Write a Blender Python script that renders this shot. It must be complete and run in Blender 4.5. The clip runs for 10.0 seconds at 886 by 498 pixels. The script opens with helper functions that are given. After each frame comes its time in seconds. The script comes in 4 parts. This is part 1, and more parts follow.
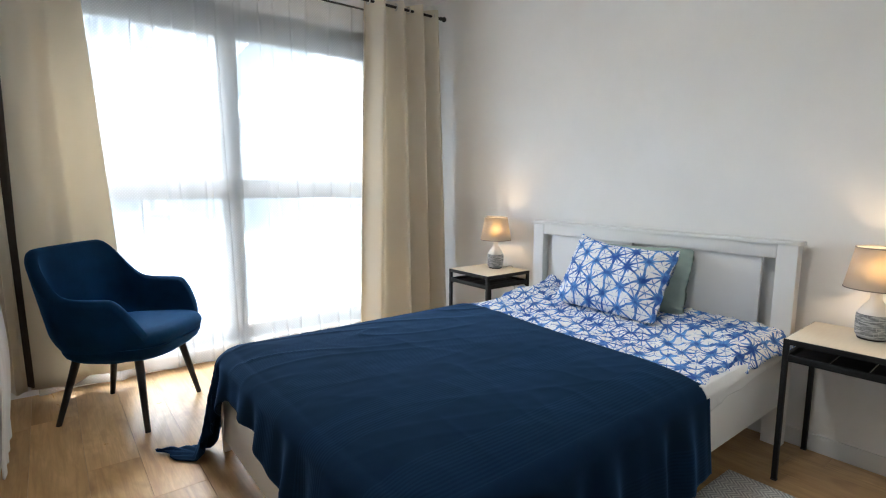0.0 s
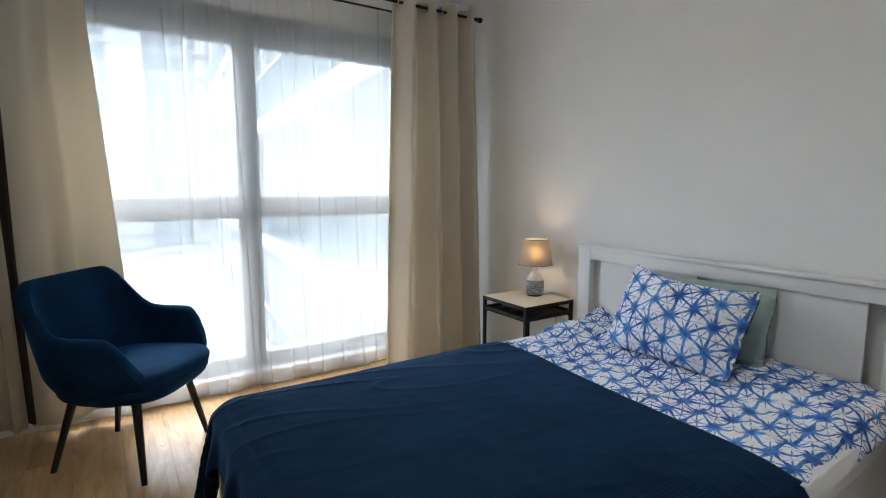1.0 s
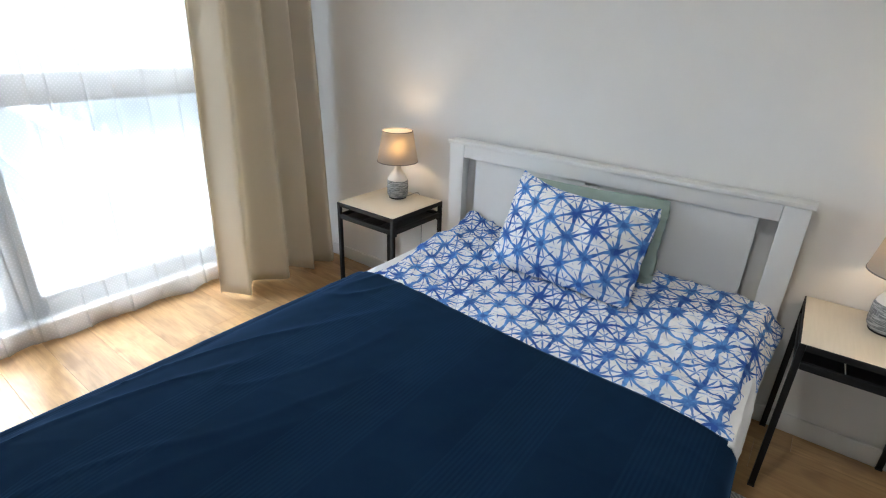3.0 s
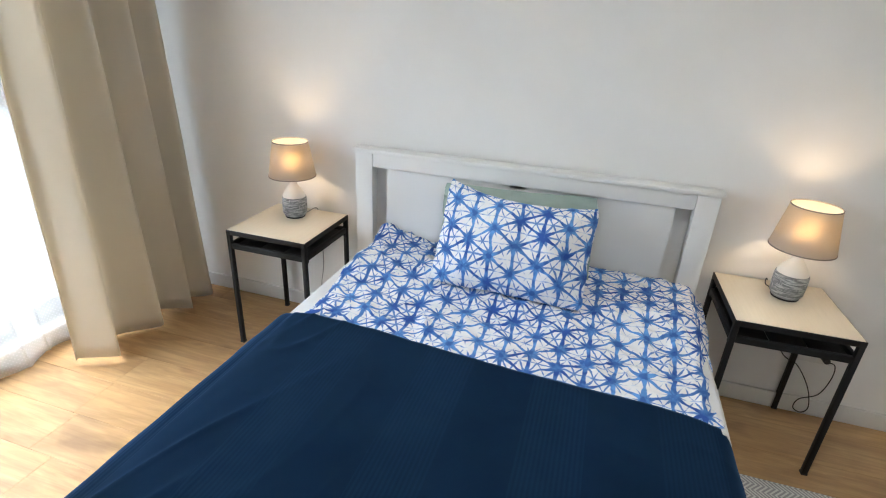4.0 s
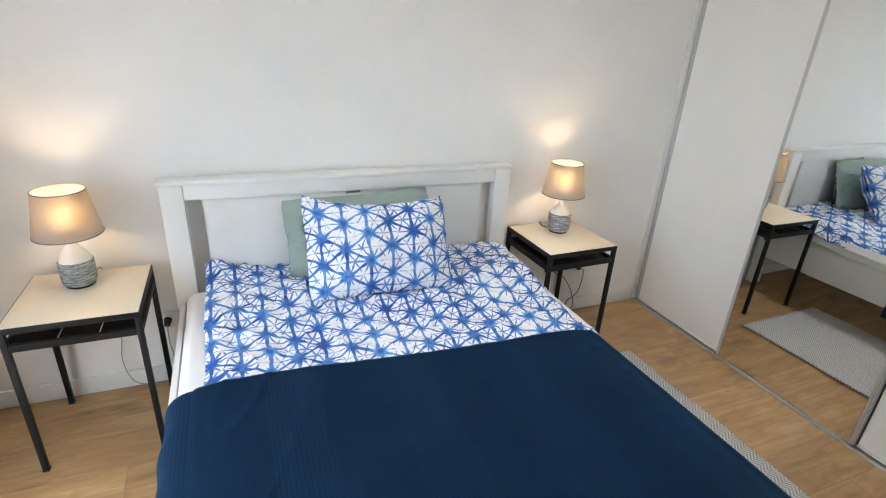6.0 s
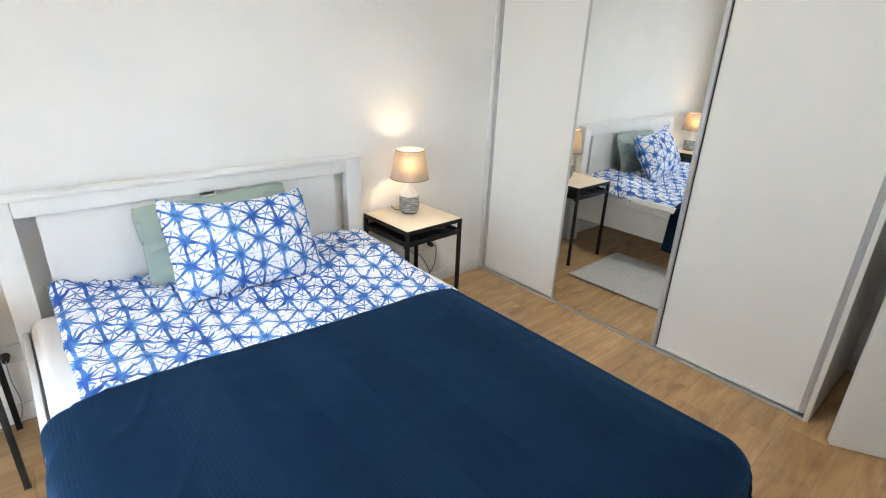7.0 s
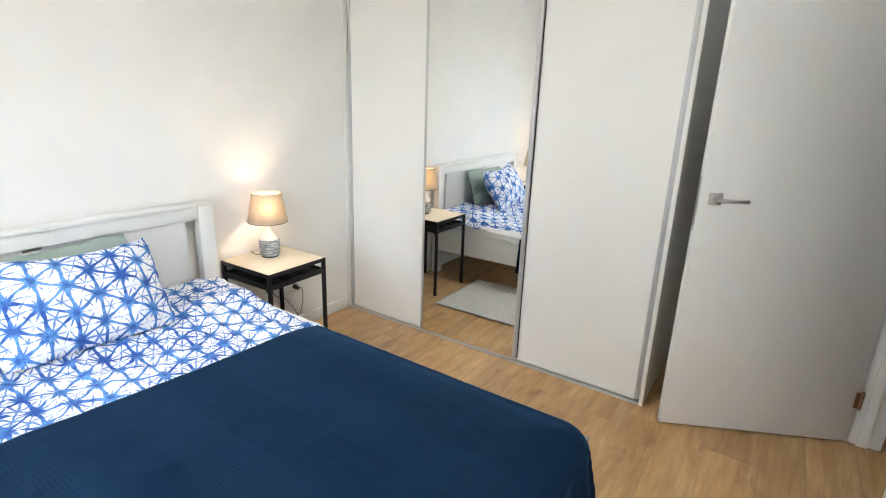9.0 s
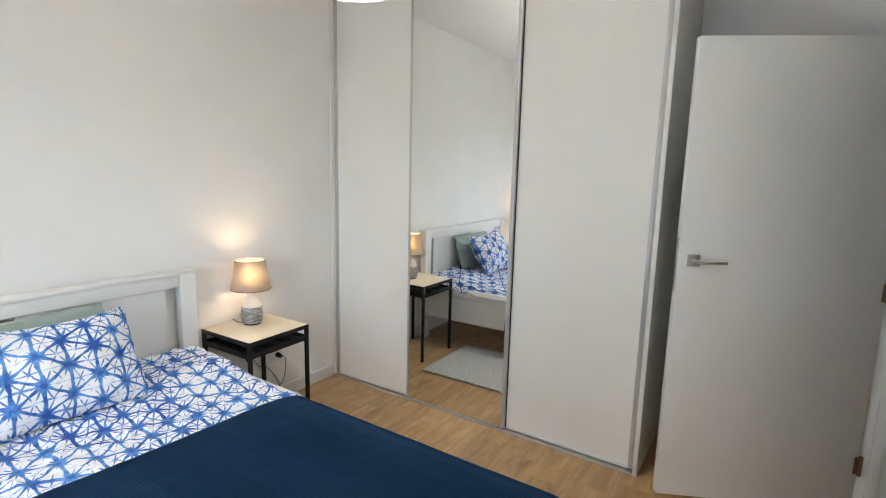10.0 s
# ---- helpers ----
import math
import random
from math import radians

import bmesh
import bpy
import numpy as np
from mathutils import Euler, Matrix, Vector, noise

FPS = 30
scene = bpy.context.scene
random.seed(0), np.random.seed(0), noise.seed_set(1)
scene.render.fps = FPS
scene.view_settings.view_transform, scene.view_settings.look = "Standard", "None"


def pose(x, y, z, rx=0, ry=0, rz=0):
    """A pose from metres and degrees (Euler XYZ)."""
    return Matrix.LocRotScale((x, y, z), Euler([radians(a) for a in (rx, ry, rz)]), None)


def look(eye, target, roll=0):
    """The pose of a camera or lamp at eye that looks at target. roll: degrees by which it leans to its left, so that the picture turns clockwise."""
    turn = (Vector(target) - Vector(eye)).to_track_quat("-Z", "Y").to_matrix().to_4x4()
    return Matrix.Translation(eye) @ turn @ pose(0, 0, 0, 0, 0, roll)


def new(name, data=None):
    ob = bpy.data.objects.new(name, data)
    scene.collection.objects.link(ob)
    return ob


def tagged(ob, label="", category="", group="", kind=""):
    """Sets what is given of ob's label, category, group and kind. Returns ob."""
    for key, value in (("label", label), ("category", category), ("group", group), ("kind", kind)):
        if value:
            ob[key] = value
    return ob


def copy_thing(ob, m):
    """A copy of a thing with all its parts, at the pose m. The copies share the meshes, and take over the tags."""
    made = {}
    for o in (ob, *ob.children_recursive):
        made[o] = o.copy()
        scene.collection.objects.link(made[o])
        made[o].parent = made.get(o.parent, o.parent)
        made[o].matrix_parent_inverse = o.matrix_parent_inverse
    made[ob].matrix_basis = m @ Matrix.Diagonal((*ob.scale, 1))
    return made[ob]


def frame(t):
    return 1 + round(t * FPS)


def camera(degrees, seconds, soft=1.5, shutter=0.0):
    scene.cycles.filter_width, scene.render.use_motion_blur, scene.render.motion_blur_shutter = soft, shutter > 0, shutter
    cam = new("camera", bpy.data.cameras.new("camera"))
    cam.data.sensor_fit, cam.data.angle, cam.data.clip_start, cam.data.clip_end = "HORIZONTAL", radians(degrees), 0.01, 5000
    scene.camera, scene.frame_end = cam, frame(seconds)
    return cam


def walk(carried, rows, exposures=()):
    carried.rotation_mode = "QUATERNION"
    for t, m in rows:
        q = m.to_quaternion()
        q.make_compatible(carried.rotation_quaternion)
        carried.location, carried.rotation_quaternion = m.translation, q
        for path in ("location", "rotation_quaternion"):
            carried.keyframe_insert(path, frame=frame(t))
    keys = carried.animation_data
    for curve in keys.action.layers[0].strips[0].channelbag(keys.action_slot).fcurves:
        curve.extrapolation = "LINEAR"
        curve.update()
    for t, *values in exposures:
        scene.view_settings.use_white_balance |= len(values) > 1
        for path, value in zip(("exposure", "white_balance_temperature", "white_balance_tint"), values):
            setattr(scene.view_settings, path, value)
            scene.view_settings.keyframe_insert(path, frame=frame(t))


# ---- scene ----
cam = camera(82.2, 10.0, soft=1.1)
PATH = [
    (0, (0.22, 0.271, 1.203), (1.444, 1.831, 0.944), 0.3),
    (0.5, (0.331, 0.425, 1.246), (1.5, 2.027, 0.991), 0.2),
    (1, (0.466, 0.53, 1.305), (1.567, 2.18, 1.052), 0.2),
    (1.5, (0.594, 0.625, 1.369), (1.661, 2.287, 1.053), 0.4),
    (2, (0.669, 0.73, 1.412), (1.792, 2.3, 0.887), 1.3),
    (2.5, (0.686, 0.902, 1.461), (1.988, 2.219, 0.707), 2.2),
    (3, (0.736, 1.069, 1.452), (2.214, 2.16, 0.661), 2.2),
    (3.2, (0.759, 1.132, 1.498), (2.296, 2.118, 0.681), 2.0),
    (4.5, (0.719, 1.775, 1.494), (2.54, 2.012, 0.701), 3.4),
    (5, (0.74, 1.957, 1.5), (2.573, 1.938, 0.701), 3.2),
    (5.5, (0.725, 2.143, 1.505), (2.528, 1.772, 0.723), 3.3),
    (6, (0.686, 2.292, 1.54), (2.373, 1.568, 0.747), 3.3),
    (6.2, (0.644, 2.326, 1.51), (2.281, 1.465, 0.749), 2.9),
    (7.5, (0.473, 2.512, 1.512), (1.721, 1.15, 0.745), 2.6),
    (8, (0.437, 2.512, 1.494), (1.582, 1.045, 0.761), 2.5),
    (8.5, (0.403, 2.514, 1.495), (1.457, 0.951, 0.828), 2.3),
    (9, (0.386, 2.506, 1.502), (1.455, 0.915, 0.931), 2.0),
    (9.5, (0.371, 2.496, 1.505), (1.454, 0.874, 1.065), 1.7),
    (10, (0.348, 2.481, 1.502), (1.43, 0.83, 1.18), 1.4),
]
EXPOSURES = [(0.0, 4.30, 5900, 8), (1.0, 3.70, 5900, 8), (1.6, 3.33, 5850, 8), (2.1, 3.27, 5850, 8), (3.2, 4.18, 5900, 8), (4.5, 4.38, 6000, 8), (6.0, 4.55, 6000, 8), (7.5, 5.0, 6050, 8), (8.5, 5.17, 6100, 8), (9.0, 5.09, 6100, 8), (10.0, 4.64, 6100, 8)]
walk(cam, [(t, look(eye, target, roll)) for t, eye, target, roll in PATH], EXPOSURES)

# ---- world, sun, exposure ----
SUN_UP, SUN_TURN = radians(55), radians(14)
world = bpy.data.worlds.new("daylight")
scene.world = world
world.use_nodes = True
wn = world.node_tree.nodes
sky = wn.new("ShaderNodeTexSky")
sky.sky_type, sky.sun_disc, sky.sun_elevation, sky.sun_rotation = "NISHITA", False, SUN_UP, SUN_TURN
sky.dust_density, sky.air_density = 3.0, 1.0
haze = wn.new("ShaderNodeHueSaturation")
haze.inputs["Saturation"].default_value = 0.32
world.node_tree.links.new(sky.outputs[0], haze.inputs["Color"])
world.node_tree.links.new(haze.outputs[0], wn["Background"].inputs[0])
wn["Background"].inputs[1].default_value = 0.100
sun = new("sun", bpy.data.lights.new("sun", "SUN"))
sun.data.energy, sun.data.angle, sun.data.color = 0.11, radians(35), (1.0, 0.97, 0.94)
sun.matrix_world = look((0, 0, 0), (-0.15, -0.65, -0.95))
LAMP_POWER = 0.076
PENDANT_POWER = 1.5


# ---- materials ----
def nodes_of(name, base=(0.8, 0.8, 0.8), rough=0.5, metal=0.0):
    m = bpy.data.materials.new(name)
    m.use_nodes = True
    nt = m.node_tree
    b = nt.nodes["Principled BSDF"]
    b.inputs["Base Color"].default_value = (*base, 1)
    b.inputs["Roughness"].default_value = rough
    b.inputs["Metallic"].default_value = metal
    return m, nt, b


def node(nt, kind, **sets):
    n = nt.nodes.new(kind)
    for k, v in sets.items():
        if k in n.inputs:
            n.inputs[k].default_value = v
    return n


def maths(nt, op, a, b=None):
    n = nt.nodes.new("ShaderNodeMath")
    n.operation = op
    for i, v in enumerate((a, b)):
        if v is None:
            continue
        if isinstance(v, (int, float)):
            n.inputs[i].default_value = v
        else:
            nt.links.new(v, n.inputs[i])
    return n.outputs[0]


def mixed(nt, fac, a, b):
    n = nt.nodes.new("ShaderNodeMix")
    n.data_type = "RGBA"
    for sock, v in ((n.inputs[0], fac), (n.inputs[6], a), (n.inputs[7], b)):
        if isinstance(v, tuple):
            sock.default_value = (*v, 1)
        elif isinstance(v, (int, float)):
            sock.default_value = v
        else:
            nt.links.new(v, sock)
    return n.outputs[2]


def ramp(nt, v, lo, hi):
    n = nt.nodes.new("ShaderNodeMapRange")
    n.inputs[1].default_value, n.inputs[2].default_value = lo, hi
    nt.links.new(v, n.inputs[0])
    return n.outputs[0]


def noise_of(nt, scale, detail=4.0, stretch=None, coords="Object", rough=0.55):
    tc = nt.nodes.new("ShaderNodeTexCoord")
    n = node(nt, "ShaderNodeTexNoise", Scale=scale, Detail=detail, Roughness=rough)
    if stretch:
        mp = nt.nodes.new("ShaderNodeMapping")
        mp.inputs["Scale"].default_value = stretch
        nt.links.new(tc.outputs[coords], mp.inputs[0])
        nt.links.new(mp.outputs[0], n.inputs["Vector"])
    else:
        nt.links.new(tc.outputs[coords], n.inputs["Vector"])
    return n.outputs["Fac"]


def bumped(nt, b, height, strength, distance=0.002):
    n = node(nt, "ShaderNodeBump", Strength=strength, Distance=distance)
    nt.links.new(height, n.inputs["Height"])
    nt.links.new(n.outputs[0], b.inputs["Normal"])


def plain(name, base, rough=0.5, metal=0.0, grain=300.0, relief=0.08, vary=0.06, rvary=0.08):
    """Paint, metal or plastic with faint blotches, uneven gloss and fine relief."""
    m, nt, b = nodes_of(name, base, rough, metal)
    big, fine = noise_of(nt, 3.1, 3), noise_of(nt, grain, 2)
    dark = tuple(c * (1 - vary) for c in base)
    nt.links.new(mixed(nt, ramp(nt, big, 0.35, 0.65), base, dark), b.inputs["Base Color"])
    nt.links.new(maths(nt, "ADD", maths(nt, "MULTIPLY", big, rvary), rough - rvary / 2), b.inputs["Roughness"])
    bumped(nt, b, fine, relief, 0.0006)
    return m


WALL = plain("wall_paint", (0.87, 0.865, 0.85), 0.75, grain=260, relief=0.25, vary=0.03)
CEIL = plain("ceiling_paint", (0.90, 0.90, 0.89), 0.8, grain=260, relief=0.2, vary=0.02)
TRIM = plain("trim_paint", (0.80, 0.80, 0.79), 0.38, relief=0.05, vary=0.02)
BEDWHITE = plain("bed_paint", (0.82, 0.82, 0.805), 0.45, grain=120, relief=0.03, vary=0.03)
DOORWHITE = plain("door_laminate", (0.86, 0.86, 0.845), 0.4, relief=0.05, vary=0.02)
PANEL = plain("wardrobe_panel", (0.85, 0.845, 0.82), 0.42, relief=0.05, vary=0.02)
ALU = plain("brushed_aluminium", (0.56, 0.57, 0.58), 0.4, 0.35, grain=700, relief=0.1)
STEEL = plain("satin_steel", (0.62, 0.60, 0.57), 0.32, 0.95, grain=700)
COPPER = plain("bronze_hinge", (0.38, 0.23, 0.15), 0.4, 0.9)
BLACK = plain("black_powder_coat", (0.018, 0.018, 0.019), 0.48, grain=900, relief=0.3, vary=0.2)
BLACKWOOD = plain("black_stained_wood", (0.016, 0.014, 0.013), 0.45, grain=400, relief=0.3, vary=0.3)
RODBLACK = plain("black_rod", (0.02, 0.018, 0.017), 0.35, 0.4)
BLACK.node_tree.nodes["Principled BSDF"].inputs["Specular IOR Level"].default_value = 0.22
CABLE = plain("black_cable", (0.03, 0.03, 0.03), 0.5)
GREYCABLE = plain("grey_cable", (0.35, 0.35, 0.34), 0.5)
SOCKET = plain("socket_plastic", (0.78, 0.78, 0.76), 0.3)
CERAMIC = plain("white_ceramic", (0.82, 0.80, 0.76), 0.35, relief=0.05, vary=0.03)
DARKGAP = plain("dark_gap", (0.03, 0.03, 0.03), 0.7)
FRAMEGREY = plain("window_frame_grey", (0.38, 0.395, 0.41), 0.4, vary=0.08)
SHADETRIM = plain("shade_edge_tape", (0.22, 0.21, 0.20), 0.85)
OPAL = plain("opal_diffuser", (0.85, 0.82, 0.76), 0.5)


def tabletop_material():
    m, nt, b = nodes_of("birch_top", (0.72, 0.60, 0.44), 0.45)
    g = noise_of(nt, 9, 5, (1.0, 14.0, 1.0))
    nt.links.new(mixed(nt, ramp(nt, g, 0.3, 0.7), (0.74, 0.67, 0.54), (0.70, 0.63, 0.50)), b.inputs["Base Color"])
    bumped(nt, b, g, 0.1, 0.0005)
    return m


def oak_material():
    m, nt, b = nodes_of("oak_laminate", (0.5, 0.33, 0.18), 0.42)
    tc = nt.nodes.new("ShaderNodeTexCoord")
    oi = nt.nodes.new("ShaderNodeObjectInfo")
    off = nt.nodes.new("ShaderNodeVectorMath")
    off.operation = "ADD"
    sc = nt.nodes.new("ShaderNodeCombineXYZ")
    r7 = maths(nt, "MULTIPLY", oi.outputs["Random"], 37.0)
    for i in range(3):
        nt.links.new(r7, sc.inputs[i])
    nt.links.new(tc.outputs["Object"], off.inputs[0])
    nt.links.new(sc.outputs[0], off.inputs[1])

    def grain(scale, stretch, detail, warp=0.0):
        mp = nt.nodes.new("ShaderNodeMapping")
        mp.inputs["Scale"].default_value = stretch
        nt.links.new(off.outputs[0], mp.inputs[0])
        n = node(nt, "ShaderNodeTexNoise", Scale=scale, Detail=detail, Distortion=warp, Roughness=0.6)
        nt.links.new(mp.outputs[0], n.inputs["Vector"])
        return n.outputs["Fac"]

    wide, fine = grain(3.0, (2.2, 0.55, 1.0), 4, 1.6), grain(9.0, (6.0, 0.35, 1.0), 4, 0.8)
    knots = grain(5.0, (1.6, 0.7, 1.0), 2, 0.4)
    c = mixed(nt, ramp(nt, wide, 0.3, 0.7), (0.61, 0.395, 0.190), (0.42, 0.248, 0.103))
    c = mixed(nt, maths(nt, "MULTIPLY", ramp(nt, fine, 0.42, 0.72), 0.6), c, (0.31, 0.185, 0.085))
    c = mixed(nt, maths(nt, "MULTIPLY", ramp(nt, knots, 0.58, 0.74), 0.6), c, (0.22, 0.12, 0.055))
    tone = maths(nt, "ADD", maths(nt, "MULTIPLY", oi.outputs["Random"], 0.22), 0.9)
    hs = nt.nodes.new("ShaderNodeHueSaturation")
    nt.links.new(c, hs.inputs["Color"])
    nt.links.new(tone, hs.inputs["Value"])
    nt.links.new(hs.outputs[0], b.inputs["Base Color"])
    nt.links.new(maths(nt, "ADD", maths(nt, "MULTIPLY", wide, 0.2), 0.22), b.inputs["Roughness"])
    bumped(nt, b, fine, 0.15, 0.0008)
    return m


def cloth(name, base, dark, rough=0.85, weave=900.0, sheen=0.0, relief=0.25, blotch=4.0, tint=(1, 1, 1)):
    m, nt, b = nodes_of(name, base, rough)
    big, fine = noise_of(nt, blotch, 4), noise_of(nt, weave, 2)
    c = mixed(nt, ramp(nt, big, 0.32, 0.68), base, dark)
    c = mixed(nt, maths(nt, "MULTIPLY", fine, 0.25), c, dark)
    nt.links.new(c, b.inputs["Base Color"])
    b.inputs["Sheen Weight"].default_value = sheen
    b.inputs["Sheen Roughness"].default_value = 0.4
    b.inputs["Sheen Tint"].default_value = (*tint, 1)
    bumped(nt, b, fine, relief, 0.001)
    return m, nt, b


VELVET = cloth("blue_velvet", (0.005, 0.030, 0.076), (0.003, 0.019, 0.050), 0.85, 1400, 0.34, 0.15, 7, (0.05, 0.32, 0.85))[0]
VELVET.node_tree.nodes["Principled BSDF"].inputs["Specular IOR Level"].default_value = 0.08
SAGE = cloth("sage_cotton", (0.35, 0.43, 0.385), (0.31, 0.39, 0.345), 0.85, 900, 0.1)[0]
SHEET = cloth("white_sheet", (0.78, 0.78, 0.77), (0.73, 0.73, 0.73), 0.85, 900, 0.0)[0]
TOWEL = cloth("white_towel", (0.72, 0.73, 0.73), (0.64, 0.65, 0.66), 0.9, 600, 0.1)[0]
# dark brown that stands for the shade between the corner curtains
BROWN = cloth("brown_gap_shade", (0.055, 0.04, 0.03), (0.04, 0.03, 0.022), 0.9, 700)[0]


def blanket_material():
    """Navy cotton with lengthwise bands of ribbed weave between plain ones."""
    m, nt, b = cloth("navy_blanket", (0.0060, 0.0190, 0.046), (0.0043, 0.0142, 0.035), 0.95, 800, 0.26, 0.2, 4.0, (0.18, 0.42, 0.88))
    b.inputs["Specular IOR Level"].default_value = 0.05
    uv = nt.nodes.new("ShaderNodeUVMap")
    sep = nt.nodes.new("ShaderNodeSeparateXYZ")
    nt.links.new(uv.outputs[0], sep.inputs[0])
    across = sep.outputs[1]
    band = maths(nt, "GREATER_THAN", maths(nt, "SINE", maths(nt, "MULTIPLY", across, 2 * math.pi / 0.36)), 0.1)
    rib = maths(nt, "SINE", maths(nt, "MULTIPLY", across, 2 * math.pi / 0.0125))
    h = maths(nt, "MULTIPLY", band, rib)
    big = noise_of(nt, 60, 3)
    old = b.inputs["Base Color"].links[0].from_socket
    c = mixed(nt, maths(nt, "MULTIPLY", band, maths(nt, "ADD", maths(nt, "MULTIPLY", rib, 0.3), 0.3)), old, (0.0076, 0.0232, 0.054))
    nt.links.new(c, b.inputs["Base Color"])
    bumped(nt, b, maths(nt, "ADD", h, maths(nt, "MULTIPLY", big, 0.9)), 0.16, 0.0012)
    return m


def shibori_material():
    """White cotton printed with blue fold-and-dye wheels: six families of soft lines that cross in blots."""
    m, nt, b = nodes_of("shibori_cotton", (0.8, 0.8, 0.8), 0.85)
    uv = nt.nodes.new("ShaderNodeUVMap")
    wob = node(nt, "ShaderNodeTexNoise", Scale=14.0, Detail=4.0)
    nt.links.new(uv.outputs[0], wob.inputs["Vector"])
    sub = nt.nodes.new("ShaderNodeVectorMath")
    sub.operation = "SUBTRACT"
    nt.links.new(wob.outputs["Color"], sub.inputs[0])
    sub.inputs[1].default_value = (0.5, 0.5, 0.5)
    scl = nt.nodes.new("ShaderNodeVectorMath")
    scl.operation = "SCALE"
    scl.inputs["Scale"].default_value = 0.022
    nt.links.new(sub.outputs[0], scl.inputs[0])
    add = nt.nodes.new("ShaderNodeVectorMath")
    add.operation = "ADD"
    nt.links.new(uv.outputs[0], add.inputs[0])
    nt.links.new(scl.outputs[0], add.inputs[1])
    blot = node(nt, "ShaderNodeTexNoise", Scale=30.0, Detail=4.0)
    nt.links.new(uv.outputs[0], blot.inputs["Vector"])
    large = node(nt, "ShaderNodeTexNoise", Scale=5.0, Detail=2.0)
    nt.links.new(uv.outputs[0], large.inputs["Vector"])
    side = 0.104
    turns = []
    for k in range(6):
        a = math.pi * k / 6
        step = side / 2 if k % 2 else side * math.sqrt(3) / 2
        dot = nt.nodes.new("ShaderNodeVectorMath")
        dot.operation = "DOT_PRODUCT"
        nt.links.new(add.outputs[0], dot.inputs[0])
        dot.inputs[1].default_value = (math.cos(a) / step, math.sin(a) / step, 0)
        turns.append((dot.outputs["Value"], step))
    near = None
    for value, step in turns[::2]:
        wave = maths(nt, "MULTIPLY", maths(nt, "COSINE", maths(nt, "MULTIPLY", value, 2 * math.pi)), 1 / 3)
        near = wave if near is None else maths(nt, "ADD", near, wave)
    patchy = maths(nt, "MULTIPLY", maths(nt, "SUBTRACT", blot.outputs["Fac"], 0.5), 1.2)
    tide = maths(nt, "MULTIPLY", maths(nt, "SUBTRACT", large.outputs["Fac"], 0.5), 1.6)

    def bell(value, step, width, taper):
        """A soft stroke along one family of lines; taper thickens it at the hubs (+) or away from them (-)."""
        f = maths(nt, "ABSOLUTE", maths(nt, "SUBTRACT", maths(nt, "FRACT", maths(nt, "ADD", value, 0.5)), 0.5))
        d = maths(nt, "MULTIPLY", maths(nt, "MULTIPLY", f, step / width), maths(nt, "SUBTRACT", 1.15, maths(nt, "MULTIPLY", near, taper)))
        return maths(nt, "POWER", 2.718, maths(nt, "MULTIPLY", maths(nt, "MULTIPLY", d, d), -1.0))

    crisp, spokes = None, None
    for k, (value, step) in enumerate(turns):
        if k % 2:
            line = bell(value, step, 0.0040 if k == 3 else 0.0056, -0.05)
            if k == 3:
                level = bell(value, step, 0.0075, 0.0)
            spokes = line if spokes is None else maths(nt, "MAXIMUM", spokes, line)
        else:
            line = bell(value, step, 0.0086 if k == 0 else 0.0070, 0.30)
            crisp = line if crisp is None else maths(nt, "MAXIMUM", crisp, line)
    edge = ramp(nt, maths(nt, "ADD", crisp, maths(nt, "ADD", maths(nt, "MULTIPLY", patchy, 0.6), maths(nt, "MULTIPLY", near, 0.22))), 0.34, 0.60)
    knot = ramp(nt, maths(nt, "ADD", near, maths(nt, "MULTIPLY", patchy, 1.0)), 0.72, 0.92)
    reach = maths(nt, "SUBTRACT", maths(nt, "MULTIPLY", ramp(nt, maths(nt, "ADD", tide, patchy), -0.18, 0.22), 0.42), 0.40)
    reach = maths(nt, "ADD", reach, maths(nt, "MULTIPLY", near, 0.34))
    thin = maths(nt, "MULTIPLY", ramp(nt, maths(nt, "ADD", maths(nt, "ADD", spokes, reach), maths(nt, "MULTIPLY", patchy, 0.55)), 0.42, 0.66), 0.92)
    level = maths(nt, "MULTIPLY", ramp(nt, maths(nt, "ADD", level, maths(nt, "ADD", patchy, maths(nt, "MULTIPLY", tide, 0.8))), 0.72, 0.95), 0.7)
    pool = maths(nt, "MULTIPLY", ramp(nt, maths(nt, "ADD", near, maths(nt, "ADD", maths(nt, "MULTIPLY", patchy, 1.6), maths(nt, "MULTIPLY", tide, 1.4))), 0.58, 0.80), 0.72)
    wash = maths(nt, "MAXIMUM", maths(nt, "MAXIMUM", edge, maths(nt, "MAXIMUM", thin, level)), maths(nt, "MAXIMUM", knot, pool))
    deep = maths(nt, "MAXIMUM", maths(nt, "MULTIPLY", edge, ramp(nt, maths(nt, "ADD", blot.outputs["Fac"], maths(nt, "MULTIPLY", tide, 0.7)), 0.28, 0.66)), maths(nt, "MULTIPLY", knot, 0.85))
    deep = maths(nt, "MAXIMUM", deep, maths(nt, "MULTIPLY", thin, 0.62))
    blue = mixed(nt, deep, (0.13, 0.34, 0.74), (0.020, 0.085, 0.37))
    c = mixed(nt, wash, (0.85, 0.85, 0.855), blue)
    nt.links.new(c, b.inputs["Base Color"])
    fine = noise_of(nt, 800, 2)
    bumped(nt, b, fine, 0.2, 0.0008)
    return m


